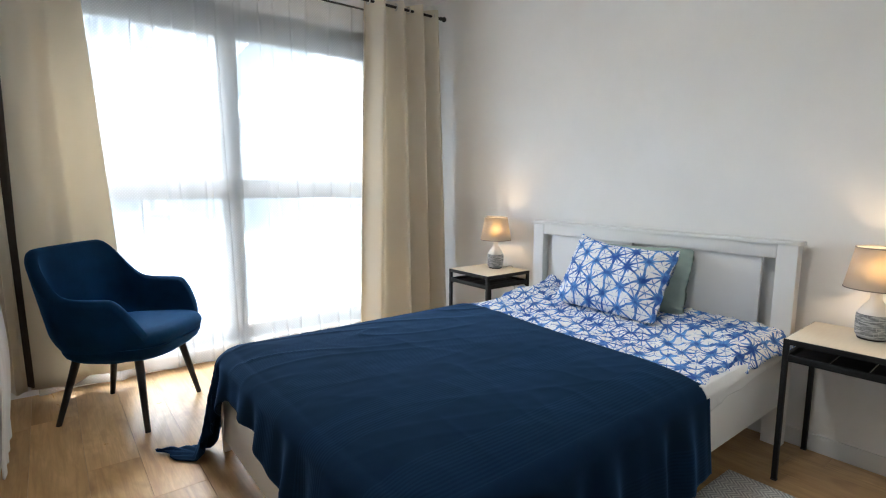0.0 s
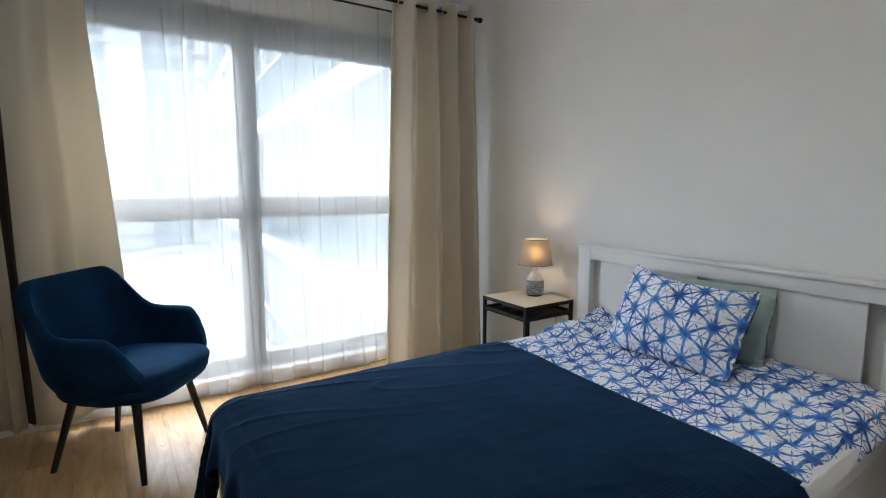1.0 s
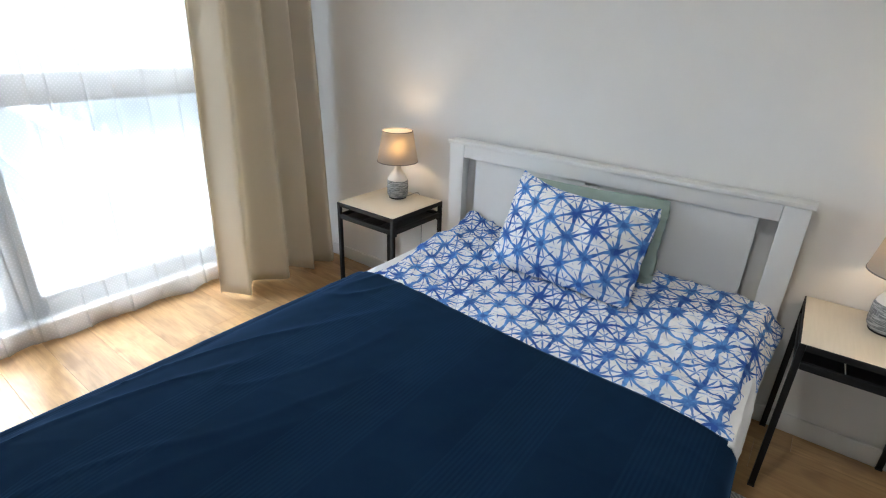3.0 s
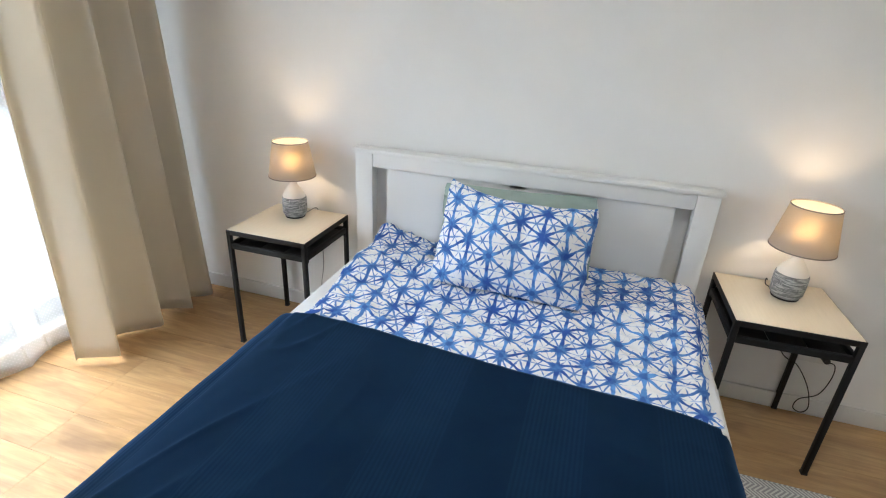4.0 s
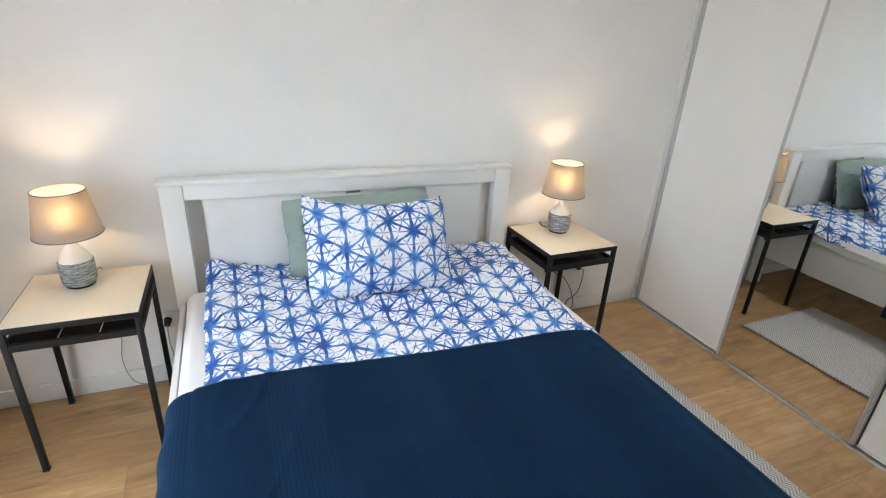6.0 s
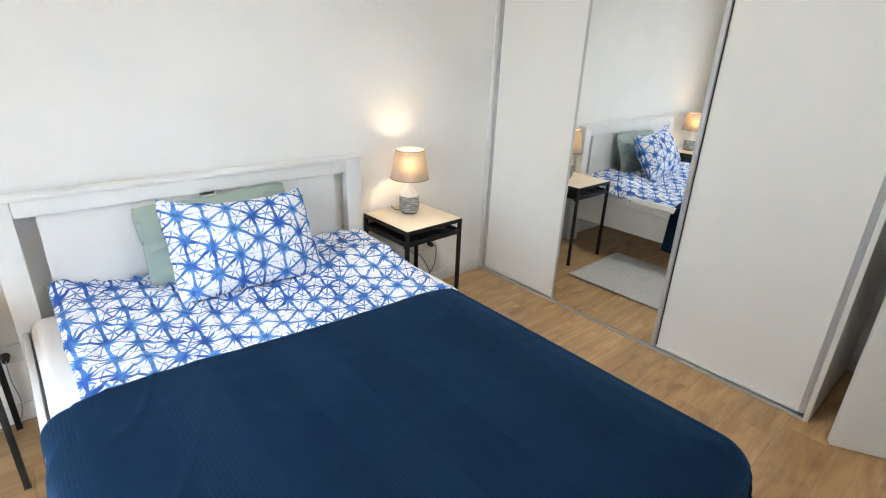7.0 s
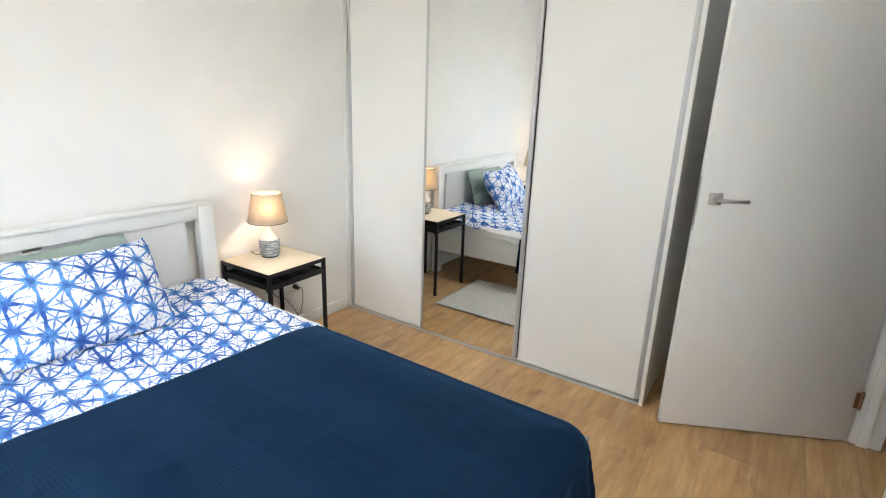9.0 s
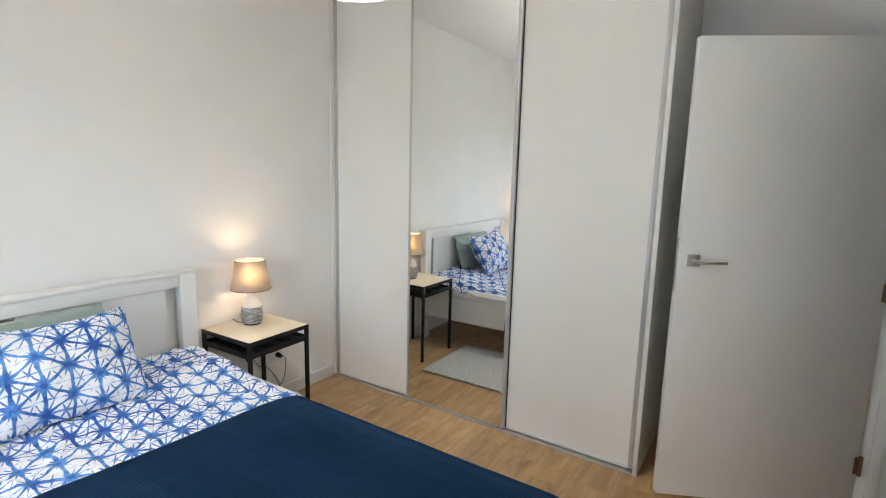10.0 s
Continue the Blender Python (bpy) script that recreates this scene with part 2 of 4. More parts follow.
def herringbone_material():
    m, nt, b = nodes_of("herringbone_rug", (0.6, 0.59, 0.57), 0.95)
    tc = nt.nodes.new("ShaderNodeTexCoord")
    sep = nt.nodes.new("ShaderNodeSeparateXYZ")
    nt.links.new(tc.outputs["Object"], sep.inputs[0])
    zig = maths(nt, "PINGPONG", sep.outputs[0], 0.03)
    v = maths(nt, "SINE", maths(nt, "MULTIPLY", maths(nt, "ADD", sep.outputs[1], zig), 2 * math.pi / 0.017))
    fuzz = noise_of(nt, 260, 3)
    s = ramp(nt, maths(nt, "ADD", v, maths(nt, "SUBTRACT", fuzz, 0.5)), -0.2, 0.35)
    nt.links.new(mixed(nt, s, (0.40, 0.40, 0.40), (0.74, 0.73, 0.705)), b.inputs["Base Color"])
    bumped(nt, b, maths(nt, "ADD", s, fuzz), 0.6, 0.003)
    return m


def curtain_material():
    m, nt, b = cloth("beige_curtain", (0.80, 0.745, 0.64), (0.75, 0.695, 0.59), 0.85, 700, 0.1, 0.3, 2.0)
    tr = nt.nodes.new("ShaderNodeBsdfTranslucent")
    tr.inputs["Color"].default_value = (0.72, 0.65, 0.52, 1)
    mx = nt.nodes.new("ShaderNodeMixShader")
    mx.inputs[0].default_value = 0.36
    nt.links.new(b.outputs[0], mx.inputs[1])
    nt.links.new(tr.outputs[0], mx.inputs[2])
    nt.links.new(mx.outputs[0], nt.nodes["Material Output"].inputs[0])
    return m


def sheer_material():
    """Thin white voile, woven with small dots in a staggered grid."""
    m, nt, b = nodes_of("white_voile", (0.86, 0.87, 0.88), 0.9)
    uv = nt.nodes.new("ShaderNodeUVMap")
    rot = nt.nodes.new("ShaderNodeMapping")
    rot.inputs["Rotation"].default_value = (0, 0, radians(45))
    rot.inputs["Scale"].default_value = (1 / 0.0135, 1 / 0.0135, 1)
    nt.links.new(uv.outputs[0], rot.inputs[0])
    fr = nt.nodes.new("ShaderNodeVectorMath")
    fr.operation = "FRACTION"
    nt.links.new(rot.outputs[0], fr.inputs[0])
    dist = nt.nodes.new("ShaderNodeVectorMath")
    dist.operation = "DISTANCE"
    nt.links.new(fr.outputs[0], dist.inputs[0])
    dist.inputs[1].default_value = (0.5, 0.5, 0)
    dots = maths(nt, "LESS_THAN", dist.outputs["Value"], 0.24)
    cover = maths(nt, "ADD", maths(nt, "MULTIPLY", dots, 0.035), 0.275)
    tr = nt.nodes.new("ShaderNodeBsdfTranslucent")
    tr.inputs["Color"].default_value = (0.965, 0.965, 0.96, 1)
    both = nt.nodes.new("ShaderNodeMixShader")
    both.inputs[0].default_value = 0.8
    nt.links.new(b.outputs[0], both.inputs[1])
    nt.links.new(tr.outputs[0], both.inputs[2])
    clear = nt.nodes.new("ShaderNodeBsdfTransparent")
    mx = nt.nodes.new("ShaderNodeMixShader")
    nt.links.new(cover, mx.inputs[0])
    nt.links.new(clear.outputs[0], mx.inputs[1])
    nt.links.new(both.outputs[0], mx.inputs[2])
    nt.links.new(mx.outputs[0], nt.nodes["Material Output"].inputs[0])
    return m


def shade_material():
    m, nt, b = cloth("linen_shade", (0.43, 0.42, 0.41), (0.38, 0.37, 0.36), 0.9, 900, 0.0, 0.3)
    tr = nt.nodes.new("ShaderNodeBsdfTranslucent")
    tr.inputs["Color"].default_value = (0.80, 0.74, 0.60, 1)
    mx = nt.nodes.new("ShaderNodeMixShader")
    mx.inputs[0].default_value = 0.12
    nt.links.new(b.outputs[0], mx.inputs[1])
    nt.links.new(tr.outputs[0], mx.inputs[2])
    glow = node(nt, "ShaderNodeBsdfRefraction", Roughness=0.8, IOR=1.4)
    glow.inputs["Color"].default_value = (0.95, 0.80, 0.55, 1)
    both = nt.nodes.new("ShaderNodeMixShader")
    both.inputs[0].default_value = 0.27
    nt.links.new(mx.outputs[0], both.inputs[1])
    nt.links.new(glow.outputs[0], both.inputs[2])
    nt.links.new(both.outputs[0], nt.nodes["Material Output"].inputs[0])
    return m


def stone_material():
    """Grey glazed stoneware scratched with pale horizontal and upright strokes."""
    m, nt, b = nodes_of("grey_stoneware", (0.3, 0.31, 0.32), 0.55)
    a, u = noise_of(nt, 30, 4, (1, 1, 9)), noise_of(nt, 34, 4, (7, 7, 0.8))
    s = maths(nt, "MAXIMUM", ramp(nt, a, 0.45, 0.62), ramp(nt, u, 0.56, 0.7))
    nt.links.new(mixed(nt, s, (0.17, 0.18, 0.19), (0.52, 0.53, 0.53)), b.inputs["Base Color"])
    bumped(nt, b, s, 0.5, 0.0015)
    return m


def glass_material(name, tint=(0.97, 0.985, 0.98), gloss=0.06):
    m = bpy.data.materials.new(name)
    m.use_nodes = True
    nt = m.node_tree
    nt.nodes.remove(nt.nodes["Principled BSDF"])
    clear, shine, mx = (nt.nodes.new(k) for k in ("ShaderNodeBsdfTransparent", "ShaderNodeBsdfGlossy", "ShaderNodeMixShader"))
    clear.inputs[0].default_value = (*tint, 1)
    shine.inputs["Roughness"].default_value = 0.02
    mx.inputs[0].default_value = gloss
    nt.links.new(clear.outputs[0], mx.inputs[1])
    nt.links.new(shine.outputs[0], mx.inputs[2])
    nt.links.new(mx.outputs[0], nt.nodes["Material Output"].inputs[0])
    return m


def bulb_material():
    m, nt, b = nodes_of("bulb_glow", (0.9, 0.8, 0.6), 0.4)
    b.inputs["Emission Color"].default_value = (1.0, 0.72, 0.42, 1)
    b.inputs["Emission Strength"].default_value = 1.2
    return m


TOP, OAK, BLANKET, SHIBORI, RUG = tabletop_material(), oak_material(), blanket_material(), shibori_material(), herringbone_material()
CURTAIN, SHEER, SHADE, STONE, GLASS, BULB = curtain_material(), sheer_material(), shade_material(), stone_material(), glass_material("window_glass"), bulb_material()
MIRROR = nodes_of("mirror", (0.86, 0.875, 0.87), 0.015, 1.0)[0]


# ---- building helpers ----
def slab(x0, x1, y0, y1, z0, z1, bevel=0.0, segments=2):
    bm = bmesh.new()
    bmesh.ops.create_cube(bm, size=1.0)
    bmesh.ops.scale(bm, vec=(x1 - x0, y1 - y0, z1 - z0), verts=bm.verts)
    bmesh.ops.translate(bm, vec=((x0 + x1) / 2, (y0 + y1) / 2, (z0 + z1) / 2), verts=bm.verts)
    if bevel:
        bmesh.ops.bevel(bm, geom=bm.edges[:], offset=bevel, segments=segments, affect="EDGES", profile=0.5)
    return bm


def joined(*bms):
    out = bmesh.new()
    for b in bms:
        me = bpy.data.meshes.new("part")
        b.to_mesh(me)
        b.free()
        out.from_mesh(me)
        bpy.data.meshes.remove(me)
    return out


def rod(a, b, r, segments=14, r2=None):
    a, b = Vector(a), Vector(b)
    bm = bmesh.new()
    bmesh.ops.create_cone(bm, cap_ends=True, segments=segments, radius1=r, radius2=r if r2 is None else r2, depth=(b - a).length)
    q = (b - a).to_track_quat("Z", "Y").to_matrix().to_4x4()
    bmesh.ops.transform(bm, matrix=Matrix.Translation((a + b) / 2) @ q, verts=bm.verts)
    return bm


def lathe(profile, segments=40, centre=(0, 0)):
    bm = bmesh.new()
    rings = []
    for r, z in profile:
        rings.append([bm.verts.new((centre[0] + r * math.cos(2 * math.pi * i / segments), centre[1] + r * math.sin(2 * math.pi * i / segments), z)) for i in range(segments)])
    for p, q in zip(rings, rings[1:]):
        for i in range(segments):
            k = (i + 1) % segments
            bm.faces.new((p[i], p[k], q[k], q[i]))
    return bm


def tube(points, r, segments=8, steps=10):
    """A round cable along a smooth line through the points."""
    pts = [Vector(p) for p in points]
    line = []
    for i in range(len(pts) - 1):
        p0, p1, p2, p3 = pts[max(i - 1, 0)], pts[i], pts[i + 1], pts[min(i + 2, len(pts) - 1)]
        for s in range(steps):
            t = s / steps
            line.append(0.5 * ((2 * p1) + (p2 - p0) * t + (2 * p0 - 5 * p1 + 4 * p2 - p3) * t * t + (3 * p1 - p0 - 3 * p2 + p3) * t ** 3))
    line.append(pts[-1])
    bm = bmesh.new()
    rings = []
    for i, p in enumerate(line):
        d = (line[min(i + 1, len(line) - 1)] - line[max(i - 1, 0)]).normalized()
        u = d.orthogonal().normalized() if i == 0 else (rings[-1][1] - d * d.dot(rings[-1][1])).normalized()
        w = d.cross(u)
        rings.append(([bm.verts.new(p + r * (u * math.cos(2 * math.pi * k / segments) + w * math.sin(2 * math.pi * k / segments))) for k in range(segments)], u))
    for (p, _), (q, _) in zip(rings, rings[1:]):
        for k in range(segments):
            bm.faces.new((p[k], p[(k + 1) % segments], q[(k + 1) % segments], q[k]))
    bm.faces.new(rings[0][0])
    bm.faces.new(rings[-1][0])
    return bm


def sheet(f, n, m, uv=None, closed=False):
    """A grid of n by m cells; f(s, t) gives the place, uv(s, t) the cloth's own metres."""
    bm = bmesh.new()
    lay = bm.loops.layers.uv.new("UVMap")
    st = [[(i / n, j / m) for j in range(m + 1)] for i in range(n + 1)]
    vs = [[bm.verts.new(f(s, t)) for s, t in row] for row in st]
    for i in range(n):
        for j in range(m):
            ids = ((i, j), (i + 1, j), (i + 1, j + 1), (i, j + 1))
            face = bm.faces.new([vs[a][b] for a, b in ids])
            for loop, (a, b) in zip(face.loops, ids):
                loop[lay].uv = uv(*st[a][b]) if uv else st[a][b]
    return bm


def mesh_object(name, bm, material, smooth=True):
    bmesh.ops.recalc_face_normals(bm, faces=bm.faces[:])
    me = bpy.data.meshes.new(name)
    bm.to_mesh(me)
    bm.free()
    me.materials.append(material)
    if smooth:
        me.shade_smooth()
        me.set_sharp_from_angle(angle=radians(38))
    return new(name, me)


def part(name, bm, material, parent, label="", smooth=True):
    ob = mesh_object(name, bm, material, smooth)
    ob.parent = parent
    return tagged(ob, label)


def thing(name, label, category, group="", at=(0, 0, 0)):
    ob = new(name)
    ob.empty_display_size = 0.1
    ob.location = at
    return tagged(ob, label, category, group)


def setting(name, bm, material, label, category="", smooth=True):
    return tagged(mesh_object(name, bm, material, smooth), label, category or name.split("_")[0], kind="structure")


def modifier(ob, kind, **sets):
    md = ob.modifiers.new(kind.lower(), kind)
    if kind == "SOLIDIFY":
        md.thickness, md.offset = sets.get("thickness", 0.004), sets.get("offset", -1)
    if kind == "SUBSURF":
        md.levels = md.render_levels = sets.get("levels", 1)
    return ob


# ---- the room ----
XL, XR, YB, YW, ZC = -0.07, 2.90, -0.66, 3.84, 2.66
WX0, WX1, WZ0, WZ1, YF = 0.10, 2.42, 0.10, 2.345, 3.91
DY0, DY1, DZ = -0.30, 0.57, 2.07

setting("subfloor", slab(-1.6, 3.1, -1.0, 4.15, -0.22, -0.012), DARKGAP, "dark screed under the planks", "floor")
setting("ceiling", slab(-1.6, 3.1, -1.0, 4.15, ZC, ZC + 0.2), CEIL, "plain white painted ceiling")
setting("wall_east", slab(XR, XR + 0.2, -1.0, 4.15, -0.012, ZC), WALL, "off-white painted wall behind the headboard", "wall")
setting("wall_south", slab(-0.19, XR, YB - 0.2, YB, -0.012, ZC), WALL, "off-white painted wall behind the wardrobe", "wall")
setting("wall_north", joined(
    slab(-0.19, WX0, YW, 4.10, -0.012, ZC), slab(WX1, XR, YW, 4.10, -0.012, ZC),
    slab(WX0, WX1, YW, 4.10, WZ1, ZC), slab(WX0, WX1, YW, 4.10, -0.012, WZ0 - 0.015)), WALL, "white painted wall round the tall window", "wall")
setting("wall_west", joined(
    slab(-0.19, XL, YB, DY0 - 0.04, -0.012, ZC), slab(-0.19, XL, DY1 + 0.04, YW, -0.012, ZC),
    slab(-0.19, XL, DY0 - 0.04, DY1 + 0.04, DZ + 0.04, ZC)), WALL, "off-white painted wall with the doorway", "wall")
setting("wall_hall", joined(
    slab(-1.6, -1.45, -1.0, 4.15, -0.012, ZC), slab(-1.45, -0.19, -1.0, -0.86, -0.012, ZC), slab(-1.45, -0.19, 1.6, 1.75, -0.012, ZC)), WALL, "plain white walls that close the hall", "wall")


def baseboard(name, x0, x1, y0, y1):
    setting(name, slab(x0, x1, y0, y1, 0.0, 0.08, 0.003), TRIM, "low white painted baseboard", "baseboard")


baseboard("baseboard_east", XR - 0.014, XR, 0.012, YW)
baseboard("baseboard_south", XL, 0.785, YB, YB + 0.014)
baseboard("baseboard_west", XL, XL + 0.014, DY1 + 0.115, YW)
baseboard("baseboard_north", WX1, XR - 0.014, YW - 0.014, YW)

# door frame in the west wall, with its lining and casings
frame_ob = tagged(new("door_1"), "white door frame with flat casings", "door frame", kind="structure")
part("jamb", slab(-0.195, XL + 0.002, DY0 - 0.04, DY0, 0, DZ + 0.04, 0.002), TRIM, frame_ob)
part("jamb", slab(-0.195, XL + 0.002, DY1, DY1 + 0.04, 0, DZ + 0.04, 0.002), TRIM, frame_ob)
part("head", slab(-0.195, XL + 0.002, DY0, DY1, DZ, DZ + 0.04, 0.002), TRIM, frame_ob)
part("stop", slab(-0.15, -0.11, DY0, DY0 + 0.014, 0, DZ, 0.002), TRIM, frame_ob)
part("stop", slab(-0.15, -0.11, DY1 - 0.014, DY1, 0, DZ, 0.002), TRIM, frame_ob)
for xa, xb in ((XL, XL + 0.014), (-0.204, -0.19)):
    part("casing", slab(xa, xb, DY0 - 0.075, DY0 - 0.008, 0, DZ + 0.075, 0.003), TRIM, frame_ob)
    part("casing", slab(xa, xb, DY1 + 0.008, DY1 + 0.075, 0, DZ + 0.075, 0.003), TRIM, frame_ob)
    part("casing", slab(xa, xb, DY0 - 0.008, DY1 + 0.008, DZ + 0.008, DZ + 0.075, 0.003), TRIM, frame_ob)


# ---- window ----
def window():
    w = tagged(new("window_1"), "tall two-part window with grey frame and low transom", "window", kind="structure")
    y0, y1 = YF, YF + 0.075
    part("window_frame", joined(slab(WX0, WX0 + 0.06, y0, y1, WZ0, WZ1, 0.004), slab(WX1 - 0.06, WX1, y0, y1, WZ0, WZ1, 0.004),
         slab(WX0 + 0.06, WX1 - 0.06, y0, y1, WZ1 - 0.11, WZ1, 0.004), slab(WX0 + 0.06, WX1 - 0.06, y0, y1, WZ0, WZ0 + 0.02, 0.003)), FRAMEGREY, w, "grey outer frame")
    part("mullion", slab(1.21, 1.27, y0, y1, WZ0 + 0.02, WZ1 - 0.11, 0.004), FRAMEGREY, w)
    for a, b in ((WX0 + 0.06, 1.21), (1.27, WX1 - 0.06)):
        zb, zt = WZ0 + 0.02, WZ1 - 0.11
        inner = a + 0.036 if a > 1 else a + 0.09
        outer = b - 0.036 if a < 1 else b - 0.09
        s = part("sash", joined(slab(a, inner, y0 - 0.012, y1 - 0.02, zb, zt, 0.004), slab(outer, b, y0 - 0.012, y1 - 0.02, zb, zt, 0.004),
                 slab(inner, outer, y0 - 0.012, y1 - 0.02, zt - 0.09, zt, 0.004), slab(inner, outer, y0 - 0.012, y1 - 0.02, zb, zb + 0.075, 0.004)), FRAMEGREY, w)
        part("transom", slab(inner, outer, y0 - 0.010, y1 - 0.025, 1.085, 1.222, 0.004), FRAMEGREY, s)
        for p, q in ((zb + 0.075, 1.085), (1.222, zt - 0.09)):
            g = part("pane", slab(inner, outer, y0 + 0.022, y0 + 0.028, p, q), GLASS, s, "clear window pane", False)
            g.visible_shadow = False
    h = part("window_handle", joined(slab(1.212, 1.240, y0 - 0.028, y0 - 0.012, 1.40, 1.47, 0.004), slab(1.217, 1.235, y0 - 0.052, y0 - 0.036, 1.30, 1.45, 0.005),
             rod((1.226, y0 - 0.04, 1.44), (1.226, y0 - 0.02, 1.44), 0.008)), STEEL, w, "satin metal window handle")
    part("window_sill", slab(WX0, WX1, YW - 0.03, YF, WZ0 - 0.015, WZ0, 0.004), TRIM, w, "thin white sill board")
    return w


window()


# ---- sliding wardrobe ----
def wardrobe():
    w = thing("wardrobe", "built-in wardrobe with white sliding doors and mirror", "wardrobe")
    zt = ZC - 0.03
    part("side_panel", slab(0.790, 0.811, YB, 0.004, 0, ZC, 0.0015), PANEL, w)
    part("track_channel", slab(0.811, XR, -0.055, -0.010, 0, 0.003), STEEL, w)
    part("bottom_track", slab(0.811, XR, -0.010, 0.002, 0, 0.007, 0.001), ALU, w, "brushed aluminium floor track")
    part("top_track", slab(0.811, XR, -0.09, 0.008, zt, ZC, 0.002), ALU, w)
    part("wall_profile", slab(XR - 0.011, XR - 0.001, -0.05, 0.001, 0, zt, 0.001), PANEL, w)
    for a, b, y, mat, lab in ((2.212, XR - 0.012, -0.028, PANEL, "white laminate sliding door"), (1.531, 2.234, -0.004, MIRROR, "sliding mirror door in aluminium frame"), (0.815, 1.555, -0.028, PANEL, "white laminate sliding door")):
        z0 = 0.016
        face = y + 0.001 if mat is MIRROR else y - 0.006
        d = part("sliding_door", slab(a + 0.02, b - 0.02, face - 0.008, face, z0 + 0.004, zt - 0.02), mat, w, lab, False)
        if mat is MIRROR:
            mid = Vector(((a + b) / 2, y, 0))
            d.matrix_world = Matrix.Translation(mid) @ Matrix.Rotation(0.010, 4, "Z") @ Matrix.Translation(-mid)
        for xa, xb in ((a, a + 0.027), (b - 0.027, b)):
            part("stile", joined(slab(xa, xb, y - 0.022, y, z0, zt, 0.003), slab(xa + 0.009, xb - 0.009, y, y + 0.004, z0, zt, 0.001)), ALU, d, "brushed aluminium stile")
        part("bottom_rail", slab(a + 0.027, b - 0.027, y - 0.020, y - 0.002, z0 - 0.008, z0 + 0.0035, 0.0015), PANEL if mat is PANEL else ALU, d)
        part("top_rail", slab(a + 0.027, b - 0.027, y - 0.026, y - 0.002, zt - 0.03, zt, 0.002), ALU, d)
    # near-black strip for the shadow line between the mirror door and its neighbour
    part("stile_shade", slab(1.526, 1.5305, -0.030, -0.024, 0.02, zt), DARKGAP, w)
    return w


wardrobe()


# ---- the open door leaf ----
def door_leaf():
    hx, hy, ex, ey = -0.074, -0.287, 0.685, 0.100
    length, turn = math.hypot(ex - hx, ey - hy), math.atan2(ey - hy, ex - hx)
    d = thing("door", "flat white interior door standing half open", "door", at=(hx, hy, 0))
    d.rotation_euler[2] = turn
    part("leaf", slab(0, length, -0.04, 0, 0.008, 2.05, 0.003), DOORWHITE, d)
    for side, s in ((0.0, 1), (-0.04, -1)):
        h = part("door_handle", joined(
            slab(length - 0.088, length - 0.036, min(side, side + s * 0.009), max(side, side + s * 0.009), 1.10, 1.152, 0.002),
            rod((length - 0.062, side + s * 0.005, 1.126), (length - 0.062, side + s * 0.048, 1.126), 0.009),
            slab(length - 0.185, length - 0.052, min(side + s * 0.04, side + s * 0.053), max(side + s * 0.04, side + s * 0.053), 1.118, 1.134, 0.003)), STEEL, d, "satin steel lever on a square rose")
    part("lock_plate", slab(length - 0.0005, length + 0.0015, -0.031, -0.009, 0.98, 1.22, 0.0004), STEEL, d)
    for z in (0.23, 1.02, 1.82):
        part("hinge", joined(rod((-0.006, 0.004, z - 0.045), (-0.006, 0.004, z + 0.045), 0.008), slab(-0.004, 0.018, -0.002, 0.0025, z - 0.04, z + 0.04, 0.001)), COPPER, d, "bronze-coloured hinge")
    return d


door_leaf()


# ---- bed ----
BX0, BX1, BY0, BY1 = 0.775, 2.86, 1.045, 2.575


def bed():
    b = thing("bed", "white wooden double bed with panelled headboard", "bed", at=(1.8, 1.81, 0))
    inv = Matrix.Translation((-1.8, -1.81, 0))

    def p(name, bm, mat=BEDWHITE, label=""):
        bmesh.ops.transform(bm, matrix=inv, verts=bm.verts)
        return part(name, bm, mat, b, label)

    c = (BY0 + BY1) / 2
    for s in (-1, 1):
        a, e = c + s * 0.682, c + s * 0.765
        p("headboard_post", slab(2.805, 2.86, min(a, e), max(a, e), 0, 0.936, 0.003))
        g0, g1 = c + s * (0.752 if s > 0 else 0.762), c + s * (0.732 if s > 0 else 0.742)
        p("side_rail", slab(0.80, 2.805, min(g0, g1), max(g0, g1), 0.215, 0.428, 0.003))
    p("top_rail", slab(2.808, 2.857, c - 0.6803, c + 0.6803, 0.872, 0.936, 0.003))
    p("cap", slab(2.797, 2.872, c - 0.775, c + 0.775, 0.936, 0.953, 0.003))
    outline = [(-0.618, 0.2), (0.618, 0.2), (0.618, 0.872), (0.045, 0.872), (0.045, 0.855), (-0.02, 0.855), (-0.02, 0.872), (-0.618, 0.872)]
    panel = bmesh.new()
    face = panel.faces.new([panel.verts.new((2.824, c + y, z)) for y, z in outline])
    grown = bmesh.ops.extrude_face_region(panel, geom=[face])
    bmesh.ops.translate(panel, vec=(0.018, 0, 0), verts=[v for v in grown["geom"] if isinstance(v, bmesh.types.BMVert)])
    p("headboard_panel", panel)
    p("lower_rail", slab(2.812, 2.853, c - 0.682, c + 0.682, 0.20, 0.36, 0.003))
    p("footboard", slab(BX0, 0.80, c - 0.742, c + 0.742, 0.06, 0.41, 0.003))
    for s in (-1, 1):
        a, e = c + s * 0.742, c + s * 0.765
        p("foot_post", slab(BX0 - 0.004, 0.815, min(a, e), max(a, e), 0, 0.36, 0.003))
    for k in range(14):
        x = 0.88 + k * 0.142
        p("slat", slab(x, x + 0.07, c - 0.74, c + 0.74, 0.262, 0.276, 0.002), TOP)
    p("mid_beam", slab(0.80, 2.81, c - 0.02, c + 0.02, 0.215, 0.26, 0.002), STEEL)
    return b


bed()


